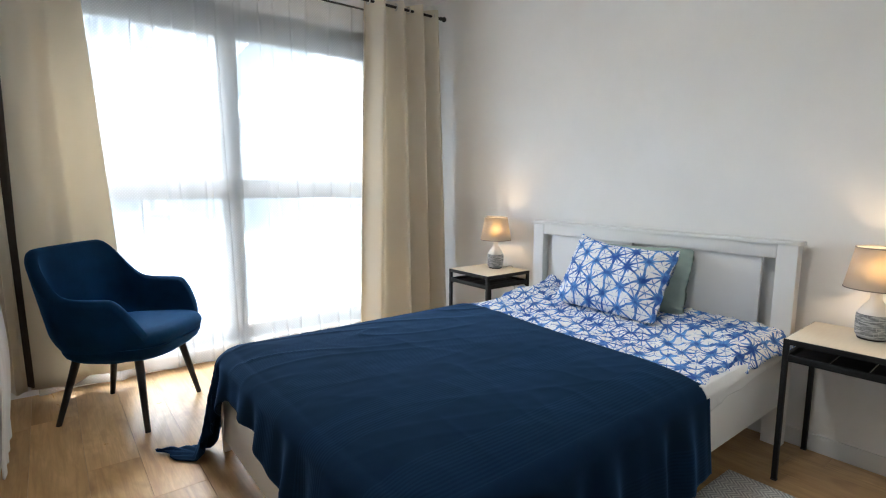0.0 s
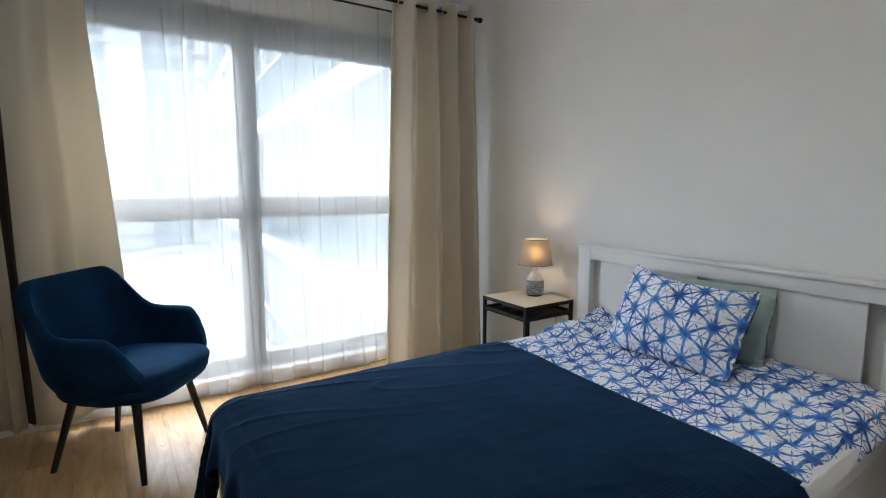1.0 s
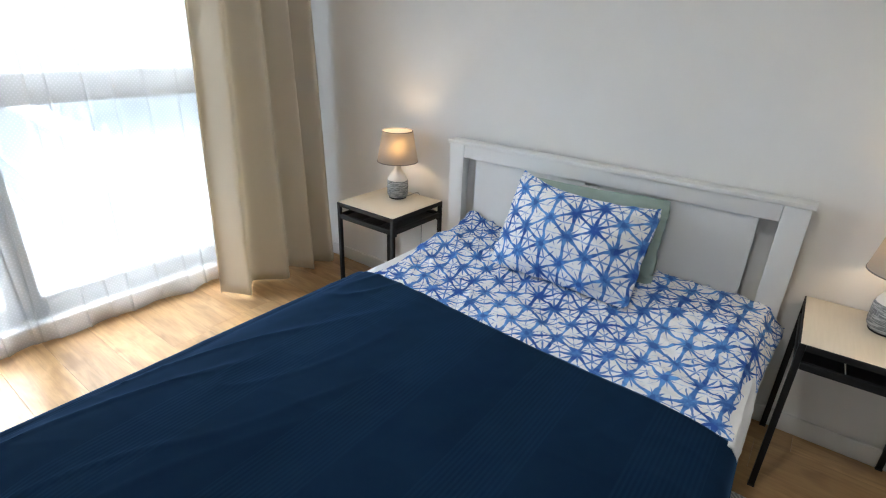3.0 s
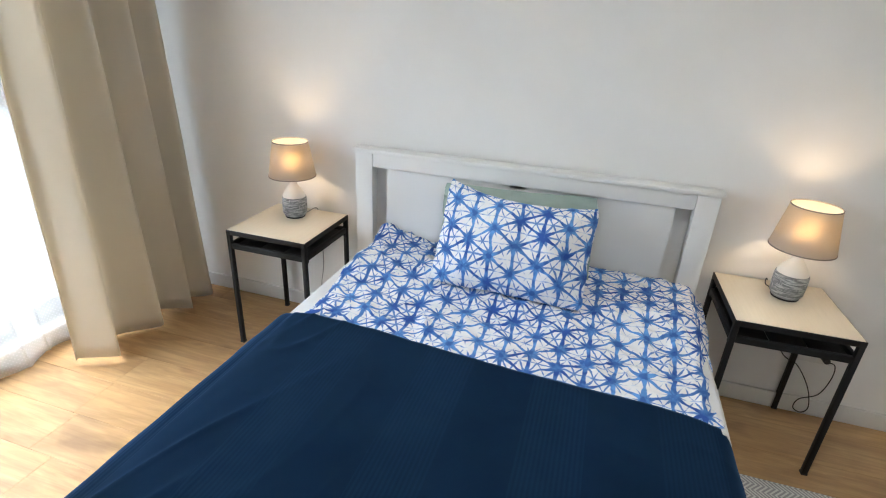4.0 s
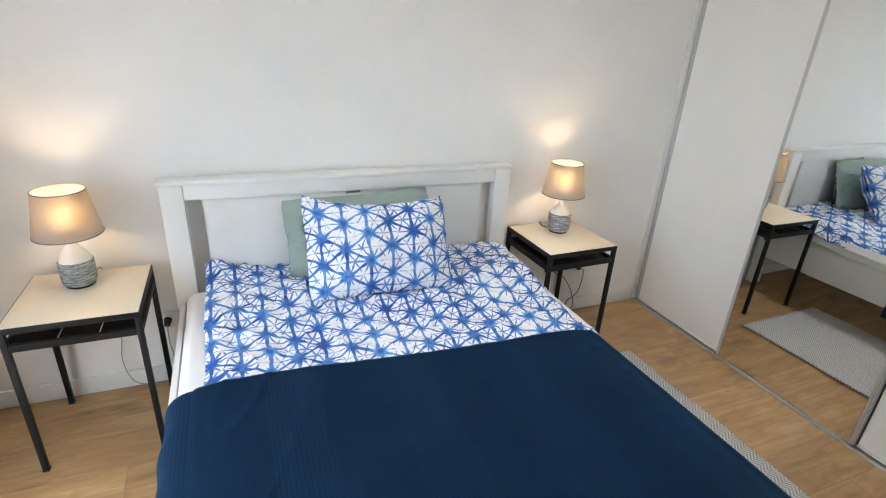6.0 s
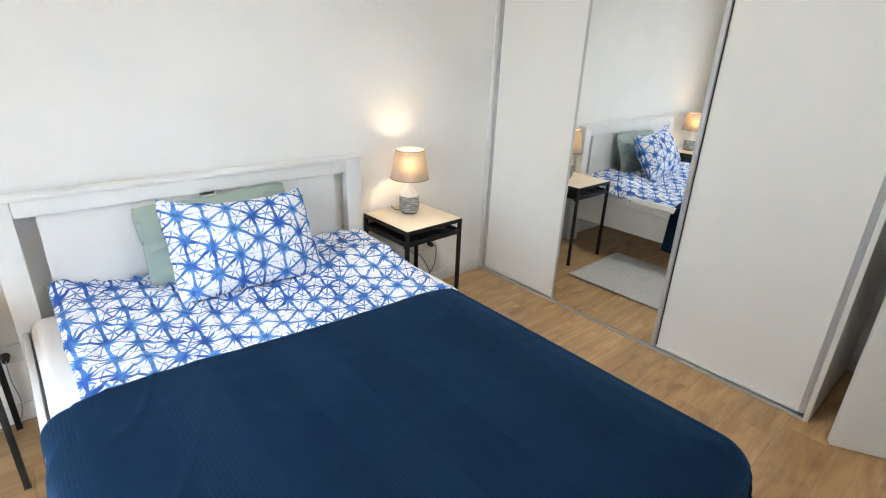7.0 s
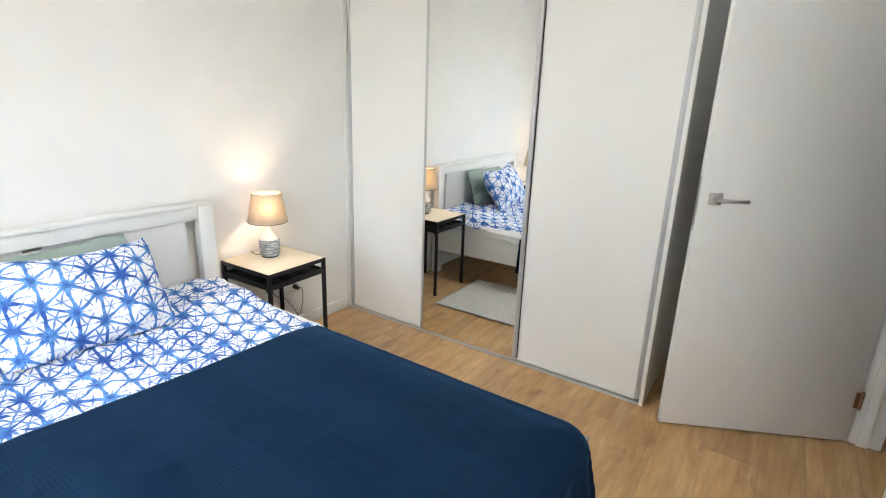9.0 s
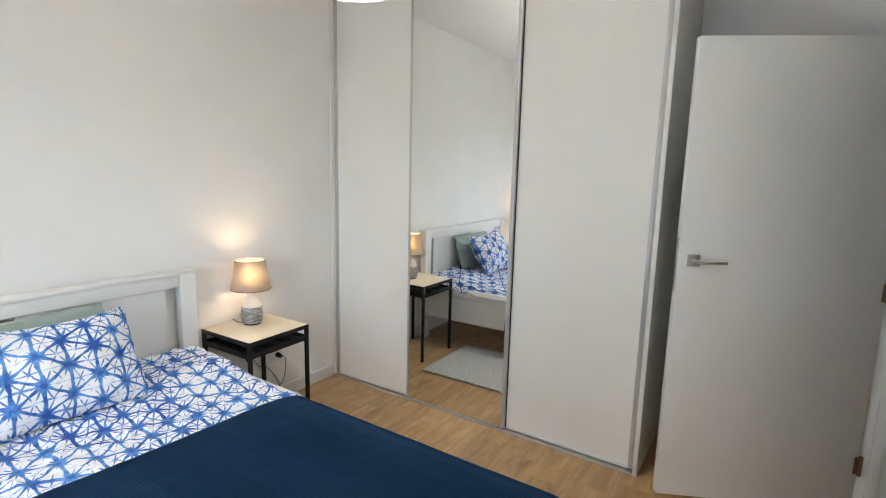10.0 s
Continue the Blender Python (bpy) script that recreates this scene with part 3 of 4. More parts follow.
def mattress():
    bm = slab(0.815, 2.80, 1.09, 2.532, 0.277, 0.487, 0.045, 5)
    bmesh.ops.subdivide_edges(bm, edges=bm.edges[:], cuts=3, use_grid_fill=True)
    for v in bm.verts:
        n = noise.noise(v.co * 4.0) * 0.006
        v.co += Vector((n, n, n * 0.5))
    return tagged(mesh_object("mattress", bm, SHEET), "mattress in a white fitted sheet on the bed", "mattress")


mattress()


def wrinkle(x, y, seed=0.0):
    n = noise.fractal(Vector((x * 5.5, y * 4.0, seed)), 0.9, 2.1, 4) * 0.010
    r = 1 - abs(noise.noise(Vector((x * 7.0 + y * 3.0, y * 9.0 - x * 4.0, 3.3 + seed))))
    return n + (r ** 6) * 0.010


def duvet():
    x0, x1, y0, y1 = 0.86, 2.815, 1.005, 2.452

    def f(s, t):
        x, y = x0 + (x1 - x0) * s, y0 + (y1 - y0) * t
        z = 0.502 + 0.9 * wrinkle(x, y) + 0.0065 * noise.noise(Vector((x * 17, y * 15, 6))) + 0.0105 * (1 - abs(noise.noise(Vector((x * 11 - y * 6, y * 13 + x * 5, 9))))) ** 5 + 0.048 * max(0.0, min(1.0, (x - 2.27) / 0.25)) ** 1.4
        y += (1 - t) ** 4 * (0.030 - 0.085 * max(0.0, min(1.0, (x - 2.05) / 0.7)))
        over = 1.085 - y
        if over > 0:
            z -= over * 0.55 + 0.004
            y = y + over * 0.45
        if y1 - y < 0.03:
            z -= (0.03 - (y1 - y)) * 0.5
        if x > 2.72 and y > 2.2:
            z += (x - 2.72) * 0.45 * min(1, (y - 2.2) * 5)
        if x < 2.14:
            z = 0.497 + (z - 0.497) * max(0.0, (x - 2.03) / 0.11)
        if x < 2.02:
            y, z = max(y, 1.135), 0.497
        return (x + 0.006 * noise.noise(Vector((y * 8, 1, 1))), y + 0.008 * noise.noise(Vector((x * 6, 2, 5))), z)

    bm = sheet(f, 190, 150, lambda s, t: ((y1 - y0) * t + 0.015, (x1 - x0) * s))
    ob = mesh_object("duvet", bm, SHIBORI)
    modifier(ob, "SOLIDIFY", thickness=0.010)
    return tagged(ob, "white cotton duvet with blue tie-dye wheel pattern", "duvet")


duvet()


def bed_sheet():
    """Loose lower sheet that droops over the bed's side towards the wardrobe, deeper at the foot."""
    def f(s, t):
        x = 2.0 + 0.77 * s
        drop = (0.075 - 0.05 * s) * (1 + 0.10 * math.sin(s * 17 + 1))
        q = t * (0.06 + drop)
        y, z = 1.10 - q, 0.4925
        if q > 0.045:
            e = q - 0.045
            y, z = 1.055 - 0.020 * min(1.0, e / 0.03), 0.4925 - e
        fold = (1 - abs(noise.noise(Vector((x * 3.2 - z * 9.0, z * 14 + x * 2.0, 4.0))))) ** 5
        return (x, y - 0.006 * fold * t, z)

    ob = mesh_object("bed_sheet", sheet(f, 90, 24), SHEET)
    modifier(ob, "SOLIDIFY", thickness=0.003)
    return tagged(ob, "white cotton sheet drooping loosely over the bed side", "sheet")


bed_sheet()


def pillow(name, width, height, depth, material, label, m, grid=44, uvshift=(0, 0), sag=0.07):
    def face(sign):
        def f(s, t):
            u, v = 2 * s - 1, 2 * t - 1
            pinch = 1 - (sag * (1 - abs(u - 0.12) ** 2.4) if v > 0 else 0.06 * (1 - u * u)) * abs(v) ** 3
            pinch2 = 1 - 0.05 * (1 - abs(v) ** 2) * abs(u) ** 3
            k = (abs(u) * abs(v)) ** 5
            x, y = u * width / 2 * pinch2 * (1 - 0.055 * k), v * height / 2 * pinch * (1 - 0.055 * k)
            x += 0.005 * noise.noise(Vector((v * 4, u, 3)))
            y += 0.005 * noise.noise(Vector((u * 4, v, 8)))
            body = max(0.0, (1 - abs(u) ** 2.6)) ** 0.74 * max(0.0, (1 - abs(v) ** 2.2)) ** 0.80
            z = sign * (depth / 2 * body * (1 + 0.12 * noise.noise(Vector((u * 1.7, v * 1.7, depth * 9)))) + 0.002)
            z += 0.010 * noise.fractal(Vector((u * 3, v * 3, 5 + depth * 20)), 1, 2, 3) * body ** 0.4
            fold = (1 - abs(noise.noise(Vector((u * 4 + v * 3, v * 5 - u * 2, 7 + depth * 11))))) ** 7
            z += sign * 0.009 * fold * (1 - body * 0.6)
            return (x, y, z)
        return f

    uvf = lambda s, t: (s * width + uvshift[0], t * height + uvshift[1])
    bm = joined(sheet(face(1), grid, grid, uvf), sheet(face(-1), grid, grid, uvf))
    bmesh.ops.remove_doubles(bm, verts=bm.verts[:], dist=0.0045)
    ob = mesh_object(name, bm, material)
    ob.matrix_world = m
    return tagged(ob, label, "pillow")


def leaning(foot, lean, yaw, height, sink=0.0, roll=0.0):
    """A pillow that stands on its lower edge at foot and leans back towards +x by lean degrees from upright."""
    base = Matrix.Translation(foot) @ Matrix.Rotation(radians(yaw), 4, "Z") @ Matrix.Rotation(radians(lean), 4, "Y")
    axes = Matrix(((0, 0, -1, 0), (-1, 0, 0, 0), (0, 1, 0, 0), (0, 0, 0, 1)))
    return base @ axes @ Matrix.Rotation(radians(roll), 4, "Z") @ Matrix.Translation((0, height / 2 - sink, 0))


pillow("pillow", 0.67, 0.378, 0.14, SAGE, "sage green cotton pillow leaning on the headboard", leaning((2.672, 1.797, 0.515), 19, 0, 0.375, roll=2.2))
pillow("pillow", 0.612, 0.424, 0.20, SHIBORI, "white pillow with blue tie-dye wheel pattern", leaning((2.43, 1.782, 0.540), 31, 0, 0.43, roll=-1.2), 60, (0.03, 0.02), 0.25)


def crease(u, v):
    soft = noise.fractal(Vector((u * 2.2, v * 2.0, 4.0)), 1.0, 2.0, 2) * 0.006
    long = (1 - abs(noise.noise(Vector((u * 1.6 + v * 0.8, v * 7.0 + u * 1.5, 8.0))))) ** 14
    side = max(0.0, min(1.0, (v - 1.9) / 0.4)) + 0.25
    fine = noise.noise(Vector((u * 14, v * 20, 2.0))) * 0.0012 + ((1 - abs(noise.noise(Vector((u * 5 + v * 2, v * 4 - u * 3, 12.0))))) ** 6) * 0.0015
    return soft + 0.005 * long * side + fine


def blanket():
    """Navy blanket over the foot two thirds of the bed, hanging over foot and sides, one corner trailing on the floor."""
    X1, XF, YA, YE = 2.05, 0.795, 1.092, 2.482
    foot, near, far = 0.33, 0.36, 0.32
    top = 0.528

    def f(s, t):
        v = YA - near + t * (YE - YA + near + far)
        lift = min(1, max(0, (v - 1.45) / 0.7)) * (1 - min(1, max(0, (v - 2.27) / 0.22)))
        u = X1 - s * (X1 - XF + foot - 0.15 * lift * lift * (3 - 2 * lift))
        skew = 0.05 * (v - 1.8) / 1.4
        x_edge = u + (skew + 0.02 * math.sin(v * 3.1)) * (1 - s) ** 2
        rc = 0.06
        ox = max(0.0, XF + rc - u)
        oy = max(0.0, v - YE + rc) - max(0.0, YA + rc - v)
        bx, by = max(u, XF + rc), min(max(v, YA + rc), YE - rc)
        gap = math.hypot(ox, oy)
        corner = min(1, max(0, ox - rc) / 0.2) * min(1, max(0, oy - rc) / 0.2)
        if gap > 1e-6:
            dx, dy = -ox / gap, oy / gap
            lead = min(gap, rc)
            bx, by = bx + dx * lead, by + dy * lead
        d = max(0.0, gap - rc) * (1.0 + 0.5 * corner)
        z = top + crease(u, v) * (1 if d == 0 else 0.6)
        if d == 0:
            edge = min(rc - gap, u - XF, v - YA, YE - v) if gap > 1e-6 else min(u - XF, v - YA, YE - v)
            z -= 0.030 * math.exp(-max(edge, 0) / 0.08)
            return (bx + x_edge - u, by, z)
        r = 0.06 + 0.022 * max(0.0, dy)
        if d < r * math.pi / 2:
            a = d / r
            out, fall = r * math.sin(a), r * (1 - math.cos(a))
        else:
            e = d - r * math.pi / 2
            lay = 0.09 - 0.05 * max(0.0, dy) + 0.20 * corner
            out, fall = r + e * lay, r + e * (1 - lay * lay) ** 0.5
        along = (v if abs(dx) > abs(dy) else u) + 0.6 * math.atan2(dy, -dx)
        amp = (0.014 - 0.006 * max(0.0, dy)) * min(1, max(0, d - 0.05) / 0.18)
        out += amp * (math.sin(along * 27 + 1.3) + 0.6 * math.sin(along * 43 + 0.4)) + 0.5 * amp
        floor_z = 0.010
        zz = z - 0.030 - fall
        if zz < floor_z:
            out += (floor_z - zz) * 0.85
            zz = floor_z + 0.012 * abs(math.sin(along * 30)) * min(1, (floor_z - (z - 0.030 - fall)) * 8)
        return (bx + dx * out + (x_edge - u), by + dy * out, zz)

    bm = sheet(f, 200, 220, lambda s, t: (s * 1.6, t * 2.15))
    ob = mesh_object("blanket", bm, BLANKET)
    modifier(ob, "SOLIDIFY", thickness=0.006)
    return tagged(ob, "navy blue ribbed cotton blanket spread over the bed", "blanket")


blanket()


# ---- bedside tables ----
def side_table():
    t = thing("side_table", "black metal side table with pale wooden top", "side table", "bedside tables")
    h, w, b = 0.60, 0.40, 0.02
    k = w / 2
    for sx in (-1, 1):
        for sy in (-1, 1):
            x0, y0 = sx * (k - b / 2), sy * (k - b / 2)
            part("leg", slab(x0 - b / 2, x0 + b / 2, y0 - b / 2, y0 + b / 2, 0, h - 0.022, 0.003), BLACK, t)
    part("top_frame", joined(slab(-k, k, -k, -k + b, h - 0.024, h - 0.002, 0.002), slab(-k, k, k - b, k, h - 0.024, h - 0.002, 0.002),
         slab(-k, -k + b, -k + b, k - b, h - 0.024, h - 0.002, 0.002), slab(k - b, k, -k + b, k - b, h - 0.024, h - 0.002, 0.002)), BLACK, t)
    part("tabletop", slab(-k + 0.004, k - 0.004, -k + 0.004, k - 0.004, h - 0.006, h, 0.0015), TOP, t, "pale birch top")
    z = h - 0.092
    part("shelf_rail", joined(slab(-k + b, k - b, -k + 0.002, -k + b - 0.002, z, z + 0.026, 0.002), slab(-k + b, k - b, k - b + 0.002, k - 0.002, z, z + 0.026, 0.002),
         slab(-k + 0.002, -k + b - 0.002, -k + b, k - b, z, z + 0.026, 0.002), slab(k - b + 0.002, k - 0.002, -k + b, k - b, z, z + 0.026, 0.002)), BLACK, t)
    for i in range(3):
        a = -k + b + i * 0.121
        part("shelf_slat", slab(-k + b, k - b, a, a + 0.116, z + 0.004, z + 0.012, 0.002), BLACK, t)
    for sx in (-1, 1):
        for sy in (-1, 1):
            part("foot_cap", slab(sx * (k - b / 2) - 0.011, sx * (k - b / 2) + 0.011, sy * (k - b / 2) - 0.011, sy * (k - b / 2) + 0.011, 0.0, 0.008, 0.001), DARKGAP, t)
            part("corner_lug", slab(sx * (k - b - 0.006) - 0.008, sx * (k - b - 0.006) + 0.008, sy * (k - 0.010) - 0.007, sy * (k - 0.010) + 0.007, z - 0.012, z, 0.002), BLACK, t)
    return t


T1, T2 = (2.655, 2.848), (2.692, 0.777)
table = side_table()
table.location = (*T1, 0)
tagged(table, "black metal side table with pale top beside the curtain")
other = copy_thing(table, pose(*T2, 0, 0, 0, 1.5))
tagged(other, "black metal side table with pale top beside the wardrobe")


# ---- table lamps ----
def table_lamp():
    l = thing("table_lamp", "lit table lamp with grey stoneware base and linen shade", "table lamp", "bedside lamps")
    part("base_body", lathe([(0.0, 0.004), (0.040, 0.004), (0.047, 0.007), (0.056, 0.022), (0.0575, 0.06), (0.057, 0.095), (0.0545, 0.101), (0.0, 0.101)]), STONE, l, "scratched grey stoneware body")
    part("foot_ring", lathe([(0.0, 0.0), (0.046, 0.0), (0.0478, 0.003), (0.0478, 0.007), (0.0, 0.007)]), BLACK, l)
    part("neck", lathe([(0.053, 0.100), (0.052, 0.106), (0.043, 0.124), (0.028, 0.146), (0.0195, 0.158), (0.0185, 0.172), (0.019, 0.19), (0.0, 0.19)]), CERAMIC, l, "white ceramic neck")
    part("socket", rod((0, 0, 0.185), (0, 0, 0.222), 0.017, 20), CERAMIC, l)
    # unseen wide bulb base and disc, added to block the bulb's downward light
    part("bulb_base", rod((0, 0, 0.222), (0, 0, 0.243), 0.020, 20, 0.024), CERAMIC, l)
    part("light_baffle", lathe([(0.018, 0.238), (0.037, 0.240), (0.037, 0.243), (0.018, 0.243), (0.018, 0.238)], 28), CERAMIC, l)
    s = part("shade", lathe([(0.108, 0.203), (0.080, 0.362), (0.0785, 0.362), (0.1065, 0.203), (0.108, 0.203)], 56), SHADE, l, "grey-beige linen shade")
    for r, z in ((0.108, 0.203), (0.0802, 0.362)):
        part("trim_ring", lathe([(r - 0.002, z - 0.002), (r + 0.001, z - 0.002), (r + 0.001, z + 0.002), (r - 0.002, z + 0.002), (r - 0.002, z - 0.002)], 56), SHADETRIM, s)
    bulb = part("bulb", lathe([(0.0, 0.318), (0.012, 0.315), (0.025, 0.300), (0.028, 0.282), (0.026, 0.262), (0.022, 0.243)], 24), BULB, l, "glowing warm bulb")
    bulb.visible_shadow = False
    return l


L1, L2 = (2.735, 2.868), (2.755, 0.755)
lamp = table_lamp()
lamp.location = (*L1, 0.60)
tagged(lamp, "lit table lamp with grey stoneware base beside the curtain")
lamp_two = copy_thing(lamp, pose(*L2, 0.60, 0, 0, 70))
tagged(lamp_two, "lit table lamp with grey stoneware base beside the wardrobe")
for x, y in (L1, L2):
    light = new("bulb_light", bpy.data.lights.new("bulb_light", "POINT"))
    light.data.energy, light.data.color, light.data.shadow_soft_size = LAMP_POWER, (1.0, 0.60, 0.28), 0.036
    light.location = (x, y, 0.60 + 0.278)


# ---- sockets and lamp cords ----
def socket(y, z):
    s = thing("wall_socket", "white double wall socket above the baseboard", "socket", "wall sockets", (XR, y, z))
    part("plate", slab(-0.008, 0, -0.075, 0.075, -0.04, 0.04, 0.003), SOCKET, s)
    for dy in (-0.035, 0.035):
        part("insert", rod((-0.0095, dy, 0), (-0.004, dy, 0), 0.022, 24), TRIM, s)
    return s


socket(2.60, 0.31)
socket(0.52, 0.30)


def cord(points, material, label):
    c = tagged(mesh_object("lamp_cord", tube(points, 0.0022), material), label, "cable")
    return c


def plug(y, z):
    p = thing("plug", "black mains plug in the wall socket", "plug", at=(XR - 0.01, y, z))
    part("plug_body", rod((0, 0, 0), (-0.035, 0, -0.004), 0.017, 16, 0.012), CABLE, p)


plug(2.635, 0.31)
plug(0.485, 0.30)
cord([(L1[0] + 0.05, L1[1] - 0.02, 0.604), (2.80, 2.84, 0.603), (2.872, 2.83, 0.598), (2.882, 2.82, 0.5), (2.88, 2.815, 0.29), (2.878, 2.832, 0.15), (2.87, 2.805, 0.04), (2.865, 2.73, 0.008), (2.862, 2.66, 0.010), (2.86, 2.63, 0.10), (2.856, 2.638, 0.22), (2.852, 2.635, 0.306)], GREYCABLE, "thin grey lamp cord down the wall")
cord([(L2[0] + 0.045, L2[1] + 0.03, 0.604), (2.84, 0.80, 0.603), (2.893, 0.78, 0.598), (2.893, 0.73, 0.46), (2.885, 0.64, 0.285), (2.88, 0.57, 0.24), (2.876, 0.505, 0.145), (2.868, 0.478, 0.055), (2.865, 0.498, 0.022), (2.866, 0.532, 0.038), (2.868, 0.522, 0.085), (2.87, 0.462, 0.125), (2.87, 0.440, 0.21), (2.862, 0.450, 0.28), (2.852, 0.485, 0.297)], CABLE, "looped dark lamp cord behind the table")


# ---- rug ----
def rug():
    x0, x1, y0, y1 = 0.92, 2.405, 0.432, 1.10

    def f(s, t):
        x, y = x0 + (x1 - x0) * s, y0 + (y1 - y0) * t
        return (x, y + 0.006 * noise.noise(Vector((x * 2.5, 0, 0))), 0.008 + 0.002 * noise.noise(Vector((x * 6, y * 6, 0))))

    ob = mesh_object("rug", sheet(f, 60, 30), RUG)
    modifier(ob, "SOLIDIFY", thickness=0.006)
    return tagged(ob, "flat-woven grey and white herringbone rug beside the bed", "rug")


rug()


# ---- armchair ----
def armchair():
    fx, fy = 0.77, -0.64
    turn = math.atan2(fy, fx)
    c = thing("armchair", "blue velvet tub armchair with black wooden legs", "armchair", at=(0.513, 3.325, 0))
    c.rotation_euler[2] = turn

    def plan(a, k):
        """Outline of the tub: a runs from -1 (one arm's front) over 0 (the back) to 1; k is the height from 0 to 1."""
        w, back, front = 0.285 + 0.080 * k, -0.235 - 0.085 * k, 0.312 - 0.01 * k
        s = abs(a)
        if s < 0.56:
            th = s / 0.56 * math.pi / 2
            e = 0.62
            x, y = back + (abs(back) - 0.02) * (1 - math.cos(th) ** e), w * math.sin(th) ** e
        else:
            q = (s - 0.56) / 0.44
            x, y = -0.02 + (front + 0.02) * q, w * (1 - 0.05 * q * q - 0.14 * (1 - k) * q ** 3)
        return x, math.copysign(y, a) if a else 0.0

    def rim(a):
        s = abs(a)
        back, arm, front = 0.855, 0.635, 0.395
        def ease(t):
            t = min(1, max(0, t))
            return t * t * (3 - 2 * t)
        z = back - (back - arm) * ease((s - 0.16) / 0.40)
        z -= (arm - front) * ease((s - 0.74) / 0.27) ** 1.25
        return z

    def shell():
        n, m = 72, 22
        bm = bmesh.new()
        rows = []
        for i in range(n + 1):
            a = -1 + 2 * i / n
            zt = rim(a)
            z0 = 0.322 + 0.055 * max(0.0, (abs(a) - 0.66) / 0.34) ** 2
            prof = []
            for j in range(m + 1):
                h = j / m
                z = z0 + (zt - z0) * h
                k = (z - z0) / 0.52
                x, y = plan(a, k)
                tuck = 1 - 0.24 * (1 - min(1, (z - z0) / 0.17)) ** 2
                prof.append((x * tuck, y * tuck, z))
            out = prof
            thick = 0.052
            inn = []
            for x, y, z in out:
                r = math.hypot(x - 0.05, y)
                if abs(a) > 0.56:
                    inn.append((x, y - math.copysign(thick, y), z))
                else:
                    q = max(0.0, (r - thick) / r)
                    inn.append((0.05 + (x - 0.05) * q, y * q, z))
            cap = []
            for step in range(1, 6):
                th = math.pi * step / 6
                o, i2 = out[-1], inn[-1]
                mid = [(o[d] + i2[d]) / 2 for d in range(3)]
                half = [(o[d] - i2[d]) / 2 for d in range(3)]
                cap.append((mid[0] + half[0] * math.cos(th), mid[1] + half[1] * math.cos(th), mid[2] + 0.026 * math.sin(th)))
            row = out + cap + inn[::-1]
            rows.append([bm.verts.new(p) for p in row])
        for p, q in zip(rows, rows[1:]):
            for j in range(len(p) - 1):
                bm.faces.new((p[j], q[j], q[j + 1], p[j + 1]))
            bm.faces.new((p[-1], q[-1], q[0], p[0]))
        for r in (rows[0], rows[-1]):
            bm.faces.new(r)
        return bm

    part("tub_shell", shell(), VELVET, c)
    seg = 48

    def ring(scale, z, fwd=0.0):
        pts = []
        for i in range(seg):
            th = 2 * math.pi * i / seg
            cs, sn = math.cos(th), math.sin(th)
            e = 0.55
            x = (0.295 if cs > 0 else 0.27) * math.copysign(abs(cs) ** e, cs) * scale + 0.035 + fwd
            y = 0.280 * math.copysign(abs(sn) ** e, sn) * scale
            pts.append((x, y, z + 0.014 * (x / 0.3)))
        return pts

    def stack(levels):
        bm = bmesh.new()
        rings = [[bm.verts.new(p) for p in ring(*lv)] for lv in levels]
        for p, q in zip(rings, rings[1:]):
            for i in range(seg):
                bm.faces.new((p[i], p[(i + 1) % seg], q[(i + 1) % seg], q[i]))
        bm.faces.new(rings[0])
        bm.faces.new(rings[-1])
        return bm

    part("seat_base", stack([(0.58, 0.320), (0.72, 0.323), (0.83, 0.334), (0.91, 0.354), (0.955, 0.380), (0.965, 0.398)]), VELVET, c)
    part("seat_cushion", stack([(0.93, 0.396), (0.965, 0.404), (0.985, 0.422), (0.985, 0.440), (0.95, 0.458), (0.90, 0.470), (0.70, 0.478), (0.40, 0.482), (0.1, 0.483)]), VELVET, c, "velvet seat cushion")
    for sx, tx, wide in ((0.245, 0.18, 0.243), (-0.232, -0.16, 0.198)):
        for sy in (-1, 1):
            part("leg", rod((sx, sy * wide - 0.02, 0.0), (tx, sy * (wide - 0.06) - 0.01, 0.335), 0.0125, 18, 0.02), BLACKWOOD, c)
    return c


armchair()


# ---- curtains ----
def drape(name, x0t, x1t, x0b, x1b, y, zt, zb, waves, depth, material, label, seed, category="curtain", lean=0.0, stretch=1.6, n=160, m=40, sharp=0.0):
    def f(s, t):
        z = zt + (zb - zt) * t
        w = depth * (0.75 + 0.35 * t)
        ph = 2 * math.pi * (waves * s + 0.12 * math.sin(2 * math.pi * s * 1.3 + seed) * (0.4 + t)) + seed
        x = x0t + (x1t - x0t) * s + ((x0b - x0t) + ((x1b - x1t) - (x0b - x0t)) * s) * t
        x += 0.08 * w * math.sin(2 * ph)
        yy = y + lean * t + w * math.sin(ph) + 0.3 * w * math.sin(0.53 * ph + 2 + 0.8 * t) + 0.012 * t * noise.noise(Vector((s * 6, t * 4, seed)))
        return (x, yy, z + 0.012 * math.sin(ph * 0.5 + seed) * t)

    ob = mesh_object(name, sheet(f, n, m, lambda s, t: (s * abs(x1t - x0t) * stretch, t * (zt - zb))), material)
    modifier(ob, "SOLIDIFY", thickness=0.0025, offset=0)
    return tagged(ob, label, category)


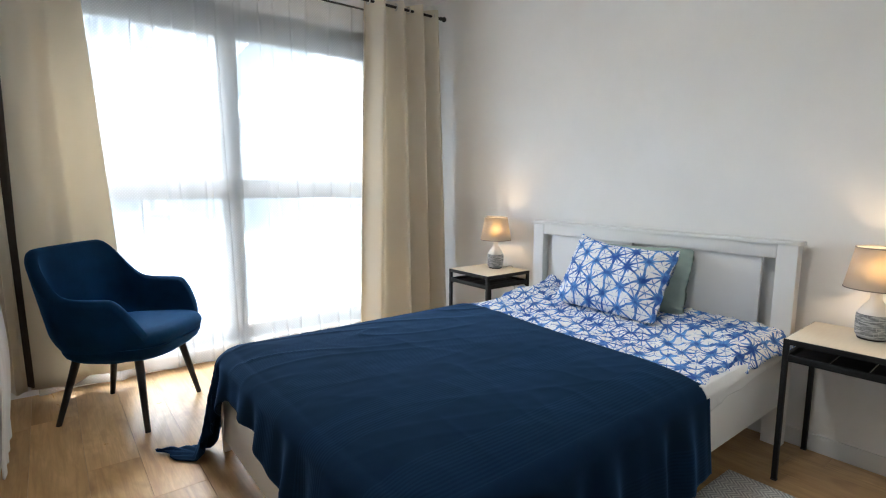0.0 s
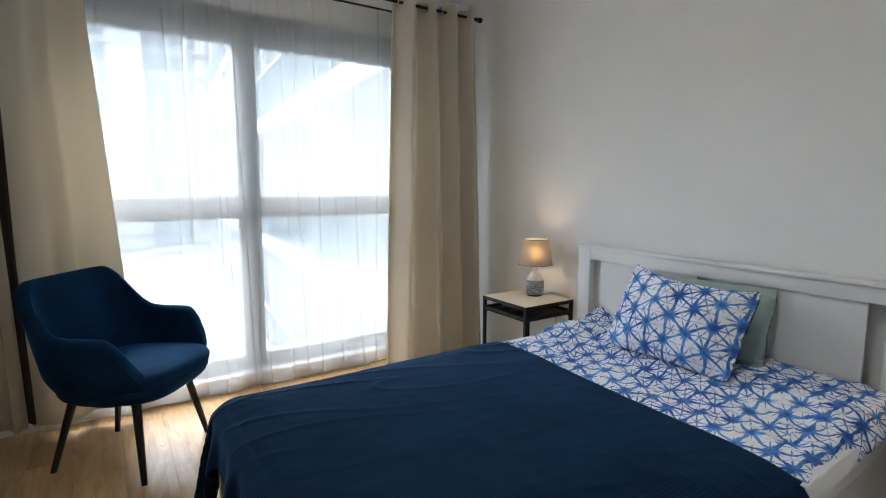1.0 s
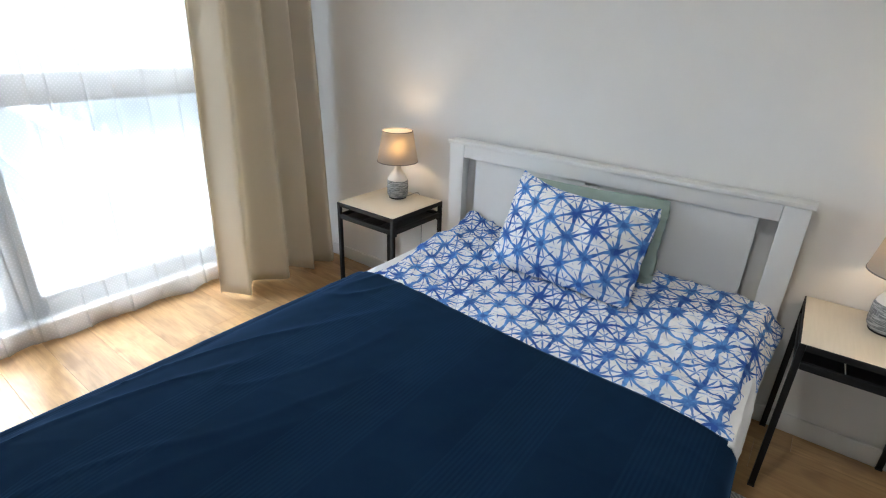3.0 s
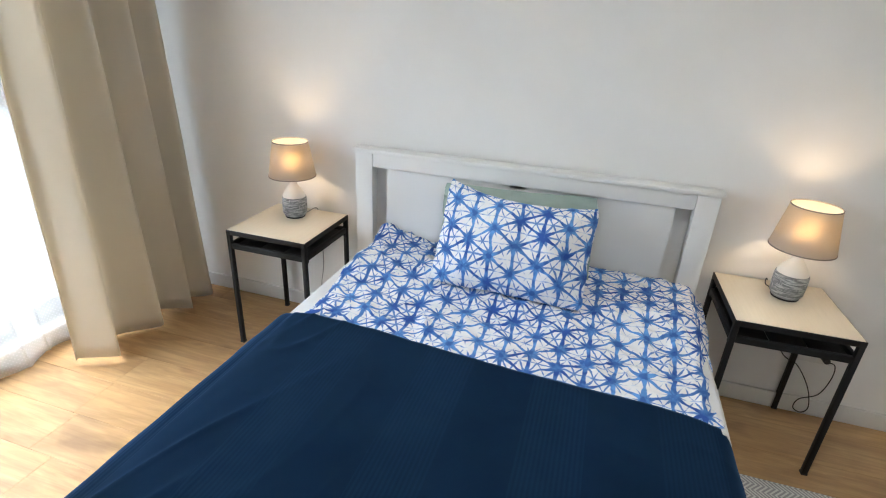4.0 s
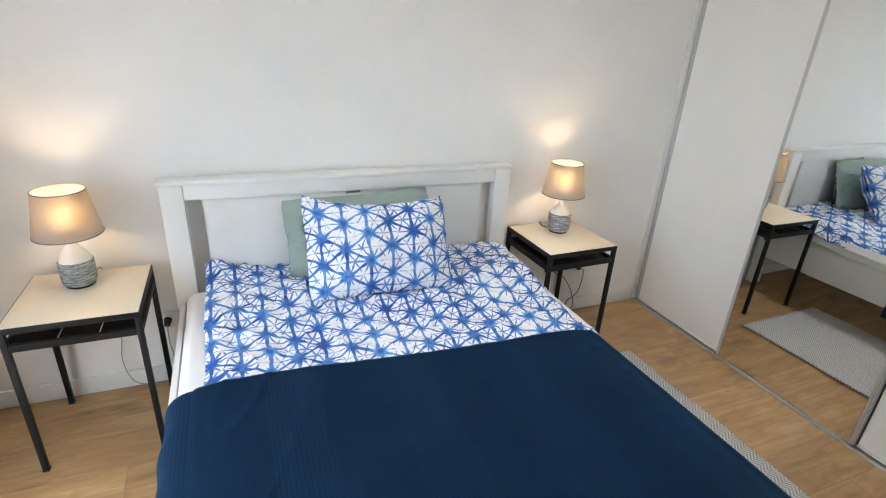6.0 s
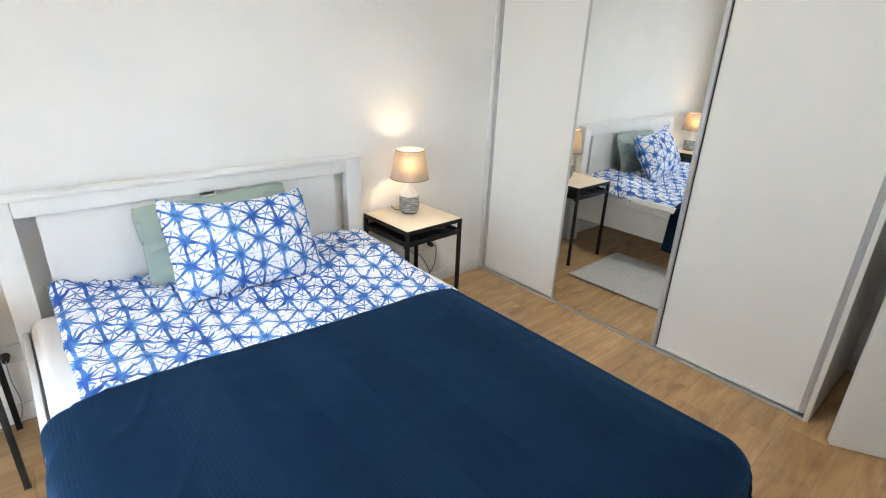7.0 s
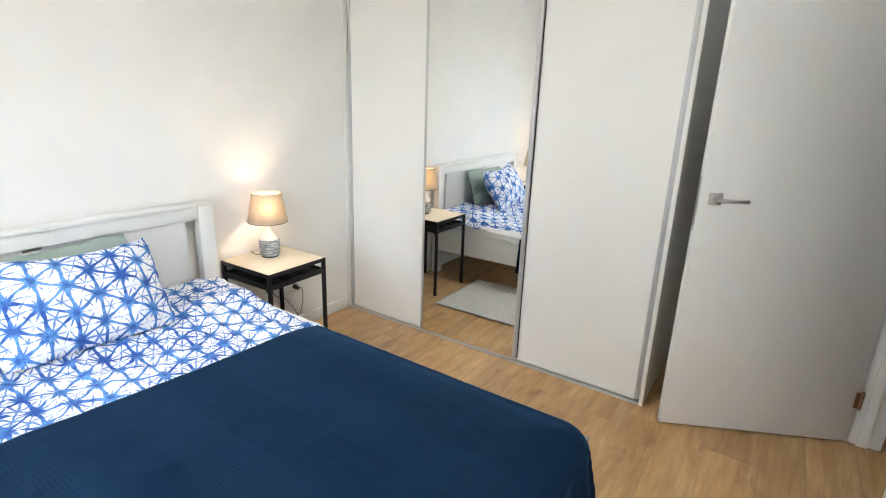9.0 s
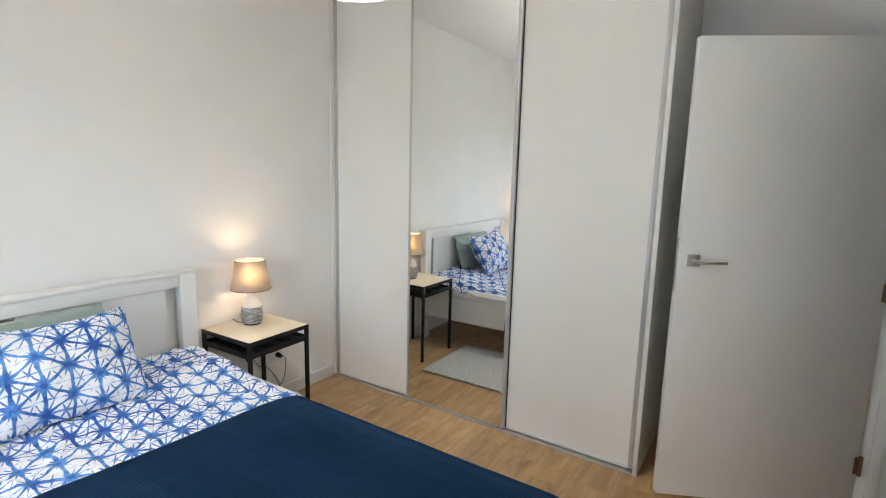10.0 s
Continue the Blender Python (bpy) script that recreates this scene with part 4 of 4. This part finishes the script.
RODZ, RODY = 2.485, 3.60
right_drape = thing("curtain", "beige eyelet curtain drawn beside the window", "curtain", "window curtains")
cloth_r = drape("drape", 2.13, 2.76, 2.03, 2.82, RODY, RODZ + 0.045, 0.022, 3.8, 0.066, CURTAIN, "", 0.4, lean=-0.06)
cloth_r.parent = right_drape
left_drape = thing("curtain", "beige eyelet curtain drawn beside the armchair", "curtain", "window curtains")
cloth_l = drape("drape", 0.105, 0.43, 0.09, 0.58, RODY + 0.05, RODZ + 0.045, 0.075, 1.6, 0.032, CURTAIN, "", 2.2, lean=0.095)
cloth_l.parent = left_drape
corner_drape = thing("curtain", "beige curtain hanging in the corner by the window", "curtain", "window curtains")
cloth_c = drape("drape", -0.05, 0.03, -0.045, 0.075, RODY, RODZ + 0.045, 0.085, 1.0, 0.03, CURTAIN, "", 0.9, lean=0.08)
cloth_c.parent = corner_drape
# added strip: its brown colour is the shade in the gap between the curtains
brown = drape("gap_shade_strip", -0.02, 0.16, 0.03, 0.14, RODY + 0.13, RODZ + 0.02, 0.09, 1.2, 0.012, BROWN, "dark brown strip for the shaded gap behind the beige curtain", 1.0, "lining")
for ob in (cloth_r, cloth_l, cloth_c):
    for k in ("label", "category"):
        if k in ob:
            del ob[k]

rods = thing("curtain_rod", "black double curtain rod with ball finials", "curtain rod")
part("front_rod", rod((-0.06, RODY, RODZ), (2.805, RODY, RODZ), 0.010, 18), RODBLACK, rods)
part("rear_rod", rod((-0.06, 3.78, RODZ - 0.005), (2.74, 3.78, RODZ - 0.005), 0.007, 18), RODBLACK, rods)
for y, x, r in ((RODY, 2.83, 0.020), (3.78, 2.75, 0.012)):
    bm = bmesh.new()
    bmesh.ops.create_uvsphere(bm, u_segments=20, v_segments=12, radius=r)
    bmesh.ops.translate(bm, vec=(x, y, RODZ - (0.005 if y > 3.7 else 0)), verts=bm.verts)
    part("finial", bm, RODBLACK, rods)
part("collar", rod((2.79, RODY, RODZ), (2.812, RODY, RODZ), 0.014, 18), RODBLACK, rods)
for x in (0.3, 1.4, 2.77):
    part("bracket", joined(rod((x, RODY, RODZ), (x, YW, RODZ), 0.006), slab(x - 0.015, x + 0.015, YW - 0.006, YW, RODZ - 0.04, RODZ + 0.04, 0.002)), RODBLACK, rods)
for i in range(6):
    bm = lathe([(0.020, -0.003), (0.027, -0.004), (0.027, 0.004), (0.020, 0.003), (0.020, -0.003)], 24)
    bmesh.ops.rotate(bm, cent=(0, 0, 0), matrix=Matrix.Rotation(radians(90), 3, "Y"), verts=bm.verts)
    bmesh.ops.translate(bm, vec=(2.145 + i * 0.115, RODY, RODZ), verts=bm.verts)
    part("eyelet", bm, STEEL, rods, "dark steel curtain eyelet")


FOLDS = [(0.52, 0.020, 1.7), (0.80, 0.014, 1.8), (0.93, 0.022, 2.0), (1.02, 0.012, 1.8), (1.12, 0.020, 2.1), (1.18, 0.014, 1.9), (1.245, 0.026, 2.2), (1.32, 0.016, 2.0),
         (1.42, 0.012, 1.7), (1.55, 0.016, 1.9), (1.63, 0.010, 1.8), (1.78, 0.014, 1.8), (1.95, 0.018, 1.9), (2.08, 0.012, 1.8), (2.22, 0.020, 1.9)]


def sheer():
    x0, x1 = 0.12, 2.40

    def f(s, t):
        z = RODZ - 0.005 + (0.025 - RODZ) * t
        x = x0 + (x1 - x0) * s
        y, shift = 3.80, 0.0
        for cx, wd, over in FOLDS:
            drift = cx + 0.03 * math.sin(cx * 31 + 2.4 * t)
            q = (x - drift) / wd
            shift -= 0.34 * over * (x - drift) * math.exp(-q * q)
            y -= 0.008 * (0.4 + 0.6 * t) * math.exp(-q * q) * (1 + q)
        x += shift
        y += 0.010 * math.sin(x * 21 + 1.5 * t) * (0.4 + t) + 0.008 * noise.noise(Vector((x * 9, t * 3, 2)))
        swell = max(0.0, t - 0.88) / 0.12
        y -= 0.05 * swell * (0.5 + 0.5 * noise.noise(Vector((x * 4, 3, 1))))
        return (x, y, z + 0.02 * swell * noise.noise(Vector((x * 5, 1, 1))))

    ob = mesh_object("sheer_curtain", sheet(f, 620, 40, lambda s, t: (s * 2.55, t * 2.46)), SHEER)
    return tagged(ob, "white dotted voile curtain across the whole window", "sheer curtain")


sheer()


# ---- pendant and radiator ----
pend = thing("pendant_lamp", "cream drum pendant lamp hanging from the ceiling", "pendant lamp", at=(1.43, 1.345, 0))
part("shade", lathe([(0.155, 2.003), (0.145, 2.213), (0.142, 2.213), (0.152, 2.003), (0.155, 2.003)], 56), SHADE, pend, "cream fabric drum shade")
part("diffuser", lathe([(0.151, 2.007), (0.151, 2.010), (0.0, 2.010), (0.0, 2.007), (0.151, 2.007)], 56), OPAL, pend, "pale diffuser disc").visible_shadow = False
ceiling_light = new("pendant_light", bpy.data.lights.new("pendant_light", "POINT"))
ceiling_light.data.energy, ceiling_light.data.color, ceiling_light.data.shadow_soft_size = PENDANT_POWER, (1.0, 0.94, 0.85), 0.10
ceiling_light.location = (1.43, 1.345, 2.12)
part("cord", rod((0, 0, 2.10), (0, 0, ZC - 0.02), 0.003, 8), CERAMIC, pend)
part("canopy", lathe([(0.0, ZC - 0.03), (0.035, ZC - 0.03), (0.048, ZC - 0.012), (0.05, ZC), (0.0, ZC)], 32), CERAMIC, pend)


def radiator():
    r = thing("radiator", "white panel radiator on the wall", "radiator", at=(XL, 2.55, 0))
    part("panel", slab(0.035, 0.085, -0.55, 0.55, 0.10, 0.78, 0.008, 3), TRIM, r)
    for i in range(18):
        y = -0.52 + i * 0.0612
        part("channel", slab(0.083, 0.088, y - 0.012, y + 0.012, 0.13, 0.75, 0.002), TRIM, r)
    part("grille", slab(0.03, 0.09, -0.55, 0.55, 0.775, 0.79, 0.003), TRIM, r)
    for y in (-0.4, 0.4):
        part("bracket", slab(0.0, 0.04, y - 0.015, y + 0.015, 0.2, 0.7, 0.002), STEEL, r)
    for y in (-0.5, -0.44):
        part("pipe", rod((0.05, y, -0.01), (0.05, y, 0.11), 0.009), STEEL, r)
    return r


radiator()


def towel():
    def f(s, t):
        y = 2.62 + 0.46 * s + 0.02 * t * math.sin(s * 9)
        q = t * 1.20
        x, z = XL + 0.10, 0.80
        if q < 0.30:
            x, z = XL + 0.022, 0.505 + q
        elif q < 0.40:
            a = (q - 0.30) / 0.10
            x, z = XL + 0.022 + 0.08 * a, 0.805 + 0.012 * math.sin(math.pi * a)
        else:
            e = q - 0.40
            x, z = XL + 0.102 + 0.020 * math.sin(min(1, e / 0.7) * math.pi) + 0.006 * math.sin(s * 24) * min(1, e * 3), 0.805 - e * 0.86
        return (x, y, z + 0.004 * math.sin(s * 14))

    ob = mesh_object("towel", sheet(f, 40, 60), TOWEL)
    modifier(ob, "SOLIDIFY", thickness=0.006)
    return tagged(ob, "white cotton cloth hanging over the radiator", "towel")


towel()


# ---- outside ----
CONCRETE = plain("pale_concrete", (0.42, 0.42, 0.41), 0.85, grain=40, relief=0.2)
WINGWHITE = plain("wing_render", (0.68, 0.68, 0.675), 0.8, grain=60, relief=0.15)
RENDER = plain("white_render", (0.47, 0.47, 0.465), 0.85, grain=60, relief=0.2)
GREYRENDER = plain("grey_render", (0.36, 0.375, 0.39), 0.85, grain=60, relief=0.2)
PAVING = plain("pale_paving", (0.25, 0.248, 0.24), 0.9, grain=30, relief=0.3, vary=0.15)
ASPHALT = plain("asphalt", (0.16, 0.16, 0.16), 0.9, grain=40, relief=0.3, vary=0.2)
DARKGLASS = plain("facade_glass", (0.15, 0.175, 0.195), 0.4, vary=0.1)
BALGLASS = glass_material("balcony_glass", (0.87, 0.90, 0.905), 0.1)
CARPAINT = plain("grey_car_paint", (0.10, 0.12, 0.15), 0.25)
SOIL = plain("planting_bed", (0.24, 0.23, 0.20), 0.95, grain=20, relief=0.5, vary=0.3)
GZ = -6.3

setting("ground", slab(-260, 260, -200, 320, GZ - 0.3, GZ), PAVING, "pale paved yard far below the window", "ground")
setting("road", slab(-120, -0.6, 44, 69, GZ, GZ + 0.02), ASPHALT, "grey asphalt street beyond the yard", "road")


def kerb():
    bm = bmesh.new()
    prev = None
    n = 40
    for i in range(n + 1):
        a = radians(85 + 190 * i / n)
        ring = []
        for r, z in ((8.0, GZ), (8.0, GZ + 0.3), (8.6, GZ + 0.3), (8.6, GZ)):
            ring.append(bm.verts.new((8.4 + r * math.cos(a), 48 + 2.2 * r * math.sin(a), z)))
        if prev:
            for k in range(3):
                bm.faces.new((prev[k], prev[k + 1], ring[k + 1], ring[k]))
        prev = ring
    return setting("kerb", bm, CONCRETE, "curved pale concrete kerb in the yard", "kerb")


kerb()
bed_bm = lathe([(0.0, GZ + 0.02), (7.6, GZ + 0.02), (7.6, GZ + 0.12), (0.0, GZ + 0.12)], 48)
for v in bed_bm.verts:
    v.co = Vector((8.4 + v.co.x, 48 + 2.2 * v.co.y, v.co.z))
setting("planting_bed", bed_bm, SOIL, "dark planted bed inside the curved kerb", "ground")


def block(name, label, x0, x1, y0, y1, storeys, first, cols, material, win, step=3.0, balcony=False, blank=0):
    b = thing(name, label, "building", at=(x0, y0, GZ))
    h = first + storeys * step + 0.8
    part("wall", slab(0, x1 - x0, 0.25, y1 - y0, 0, h), material, b)
    part("roof", slab(-0.2, x1 - x0 + 0.2, 0.05, y1 - y0, h, h + 0.3), CONCRETE, b)
    wdt = (x1 - x0) / cols
    for s in range(storeys):
        z = first + s * step
        part("storey_band", slab(-0.05, x1 - x0 + 0.05, 0.1, 0.25, z - 0.35, z - 0.1), CONCRETE, b)
        for c in range(cols - blank):
            a = c * wdt + wdt * (1 - win) / 2
            wdo = part("window", slab(a, a + wdt * win, 0.16, 0.25, z + 0.3, z + 2.2), GREYRENDER, b)
            part("pane", slab(a + 0.08, a + wdt * win - 0.08, 0.14, 0.16, z + 0.38, z + 2.12), DARKGLASS, wdo)
        if balcony:
            part("balcony", slab(0.5, x1 - x0 - 0.5, -1.2, 0.1, z - 0.2, z), RENDER, b)
    return b


block("apartment_building", "white high-rise with grey window columns", -12.1, 5.3, 70, 86, 12, 1.88, 6, RENDER, 0.58, 2.70, blank=1)
block("apartment_building", "pale grey glazed tower between the white blocks", 5.5, 9.6, 72, 88, 13, 3.6, 3, GREYRENDER, 0.8, 2.85)
block("apartment_building", "white block with rows of balconies", 9.8, 17.4, 72, 88, 10, 3.6, 4, RENDER, 0.45, 2.85, True)


def wing():
    """The next wing of the house: slabs, upstands and glass rails of balconies that run away from the window."""
    w = thing("balcony_wing", "white house wing with glass-railed balconies", "building", at=(3.15, 5.3, 0))
    w.rotation_euler[2] = radians(-5)
    length = 26.0
    part("wall", slab(1.7, 2.1, 0, length, GZ, 9.6), WINGWHITE, w)
    for s in range(-2, 4):
        z = s * 2.92 - 0.05
        part("slab", slab(0.0, 1.7, 0, length, z - 0.24, z, 0.01), WINGWHITE, w)
        part("fascia", slab(-0.03, 0.0, 0, length, z - 0.30, z + 0.06, 0.004), WINGWHITE, w)
        if s == -2:
            continue
        for i in range(6):
            a = 0.06 + i * 4.3
            g = part("rail_glass", slab(-0.012, 0.0, a, a + 4.1, z + 0.12, z + 1.0), BALGLASS, w, "clear balcony glass", False)
            part("clamp", joined(*[slab(-0.03, 0.012, a + 0.3 + k * 0.7, a + 0.42 + k * 0.7, z + 0.04, z + 0.24, 0.003) for k in range(6)]), GREYRENDER, g)
        part("handrail", slab(-0.03, 0.02, 0, length, z + 1.0, z + 1.04, 0.004), TRIM, w)
        for i in range(5):
            y = 3.9 + i * 4.6
            part("divider", slab(0.05, 1.7, y, y + 0.14, z, z + 2.68), WINGWHITE, w)
        for i in range(6):
            y = 0.9 + i * 4.4
            d = part("balcony_door", slab(1.62, 1.7, y, y + 2.2, z + 0.05, z + 2.3), GREYRENDER, w)
            part("pane", slab(1.60, 1.62, y + 0.1, y + 1.05, z + 0.15, z + 2.2), DARKGLASS, d)
            part("pane", slab(1.60, 1.62, y + 1.15, y + 2.1, z + 0.15, z + 2.2), DARKGLASS, d)
    return w


wing()


def car(x, y, turn, paint, label):
    c = thing("car", label, "car", "parked cars", (x, y, GZ))
    c.rotation_euler[2] = radians(turn)
    prof = [(-2.1, 0.35), (-2.15, 0.75), (-1.75, 0.95), (-1.0, 1.42), (0.35, 1.45), (1.05, 0.98), (1.95, 0.82), (2.15, 0.6), (2.1, 0.35)]
    bm = bmesh.new()
    sides = []
    for yy in (-0.86, 0.86):
        sides.append([bm.verts.new((px, yy * (0.84 if pz > 1.2 else 1), pz)) for px, pz in prof])
    for i in range(len(prof)):
        k = (i + 1) % len(prof)
        bm.faces.new((sides[0][i], sides[0][k], sides[1][k], sides[1][i]))
    bm.faces.new(sides[0])
    bm.faces.new(sides[1])
    bmesh.ops.bevel(bm, geom=bm.edges[:], offset=0.07, segments=2, affect="EDGES")
    part("body", bm, paint, c)
    for wx in (-1.35, 1.35):
        for wy in (-0.8, 0.8):
            wheel = part("wheel", rod((wx, wy - 0.1, 0.32), (wx, wy + 0.1, 0.32), 0.32, 22), BLACK, c)
            part("rim", rod((wx, wy - 0.105, 0.32), (wx, wy + 0.105, 0.32), 0.19, 16), ALU, wheel)
    for sy in (-1, 1):
        part("side_window", slab(-0.95, 0.55, sy * 0.785 - 0.03, sy * 0.785 + 0.03, 1.0, 1.33, 0.01), DARKGLASS, c)
    return c


car(-1.6, 65.5, 4, CARPAINT, "dark grey car parked by the yard")
car(-3.2, 52.4, 12, RENDER, "white car parked by the yard")
car(11.5, 40.0, 80, CARPAINT, "dark grey car parked behind the balconies")


def planter(x, y, sx, sy, h):
    p = thing("planter_box", "white concrete planter block in the yard", "planter", "yard planters", (x, y, GZ))
    part("box", slab(-sx / 2, sx / 2, -sy / 2, sy / 2, 0, h, 0.04), RENDER, p)
    part("soil", slab(-sx / 2 + 0.15, sx / 2 - 0.15, -sy / 2 + 0.15, sy / 2 - 0.15, h - 0.02, h + 0.004), SOIL, p)


for row in ((5.3, 53.7, 2.6, 2.0, 0.6), (3.6, 37.5, 2.2, 6.0, 0.5), (5.6, 39.5, 2.4, 1.8, 0.7), (1.9, 40.5, 0.9, 1.6, 0.9), (6.4, 31.0, 2.2, 1.4, 0.6)):
    planter(*row)


# ---- floor planks ----
def planks():
    fl = tagged(new("floor"), "oak laminate planks running towards the window", "floor", kind="structure")
    width, long = 0.192, 1.285

    def mesh(w, l):
        bm = slab(-w / 2 + 0.0004, w / 2 - 0.0004, -l / 2 + 0.0004, l / 2 - 0.0004, -0.012, 0.0, 0.0005, 1)
        bmesh.ops.recalc_face_normals(bm, faces=bm.faces[:])
        me = bpy.data.meshes.new("plank")
        bm.to_mesh(me)
        bm.free()
        me.materials.append(OAK)
        return me

    made = {}
    rng = random.Random(4)
    x = -1.45
    while x < XR - 0.001:
        w = min(width, XR - x)
        y = -0.86 - rng.random() * long * 0.9
        while y < YW:
            a, b = max(y, -0.86), min(y + long, YW if x + w > -0.19 else 1.6)
            if b - a > 0.03:
                key = (round(w, 3), round(b - a, 3))
                if key not in made:
                    made[key] = mesh(w, b - a)
                ob = new("plank", made[key])
                ob.parent = fl
                ob.location = (x + w / 2, (a + b) / 2, 0)
            y += long
        x += width


planks()
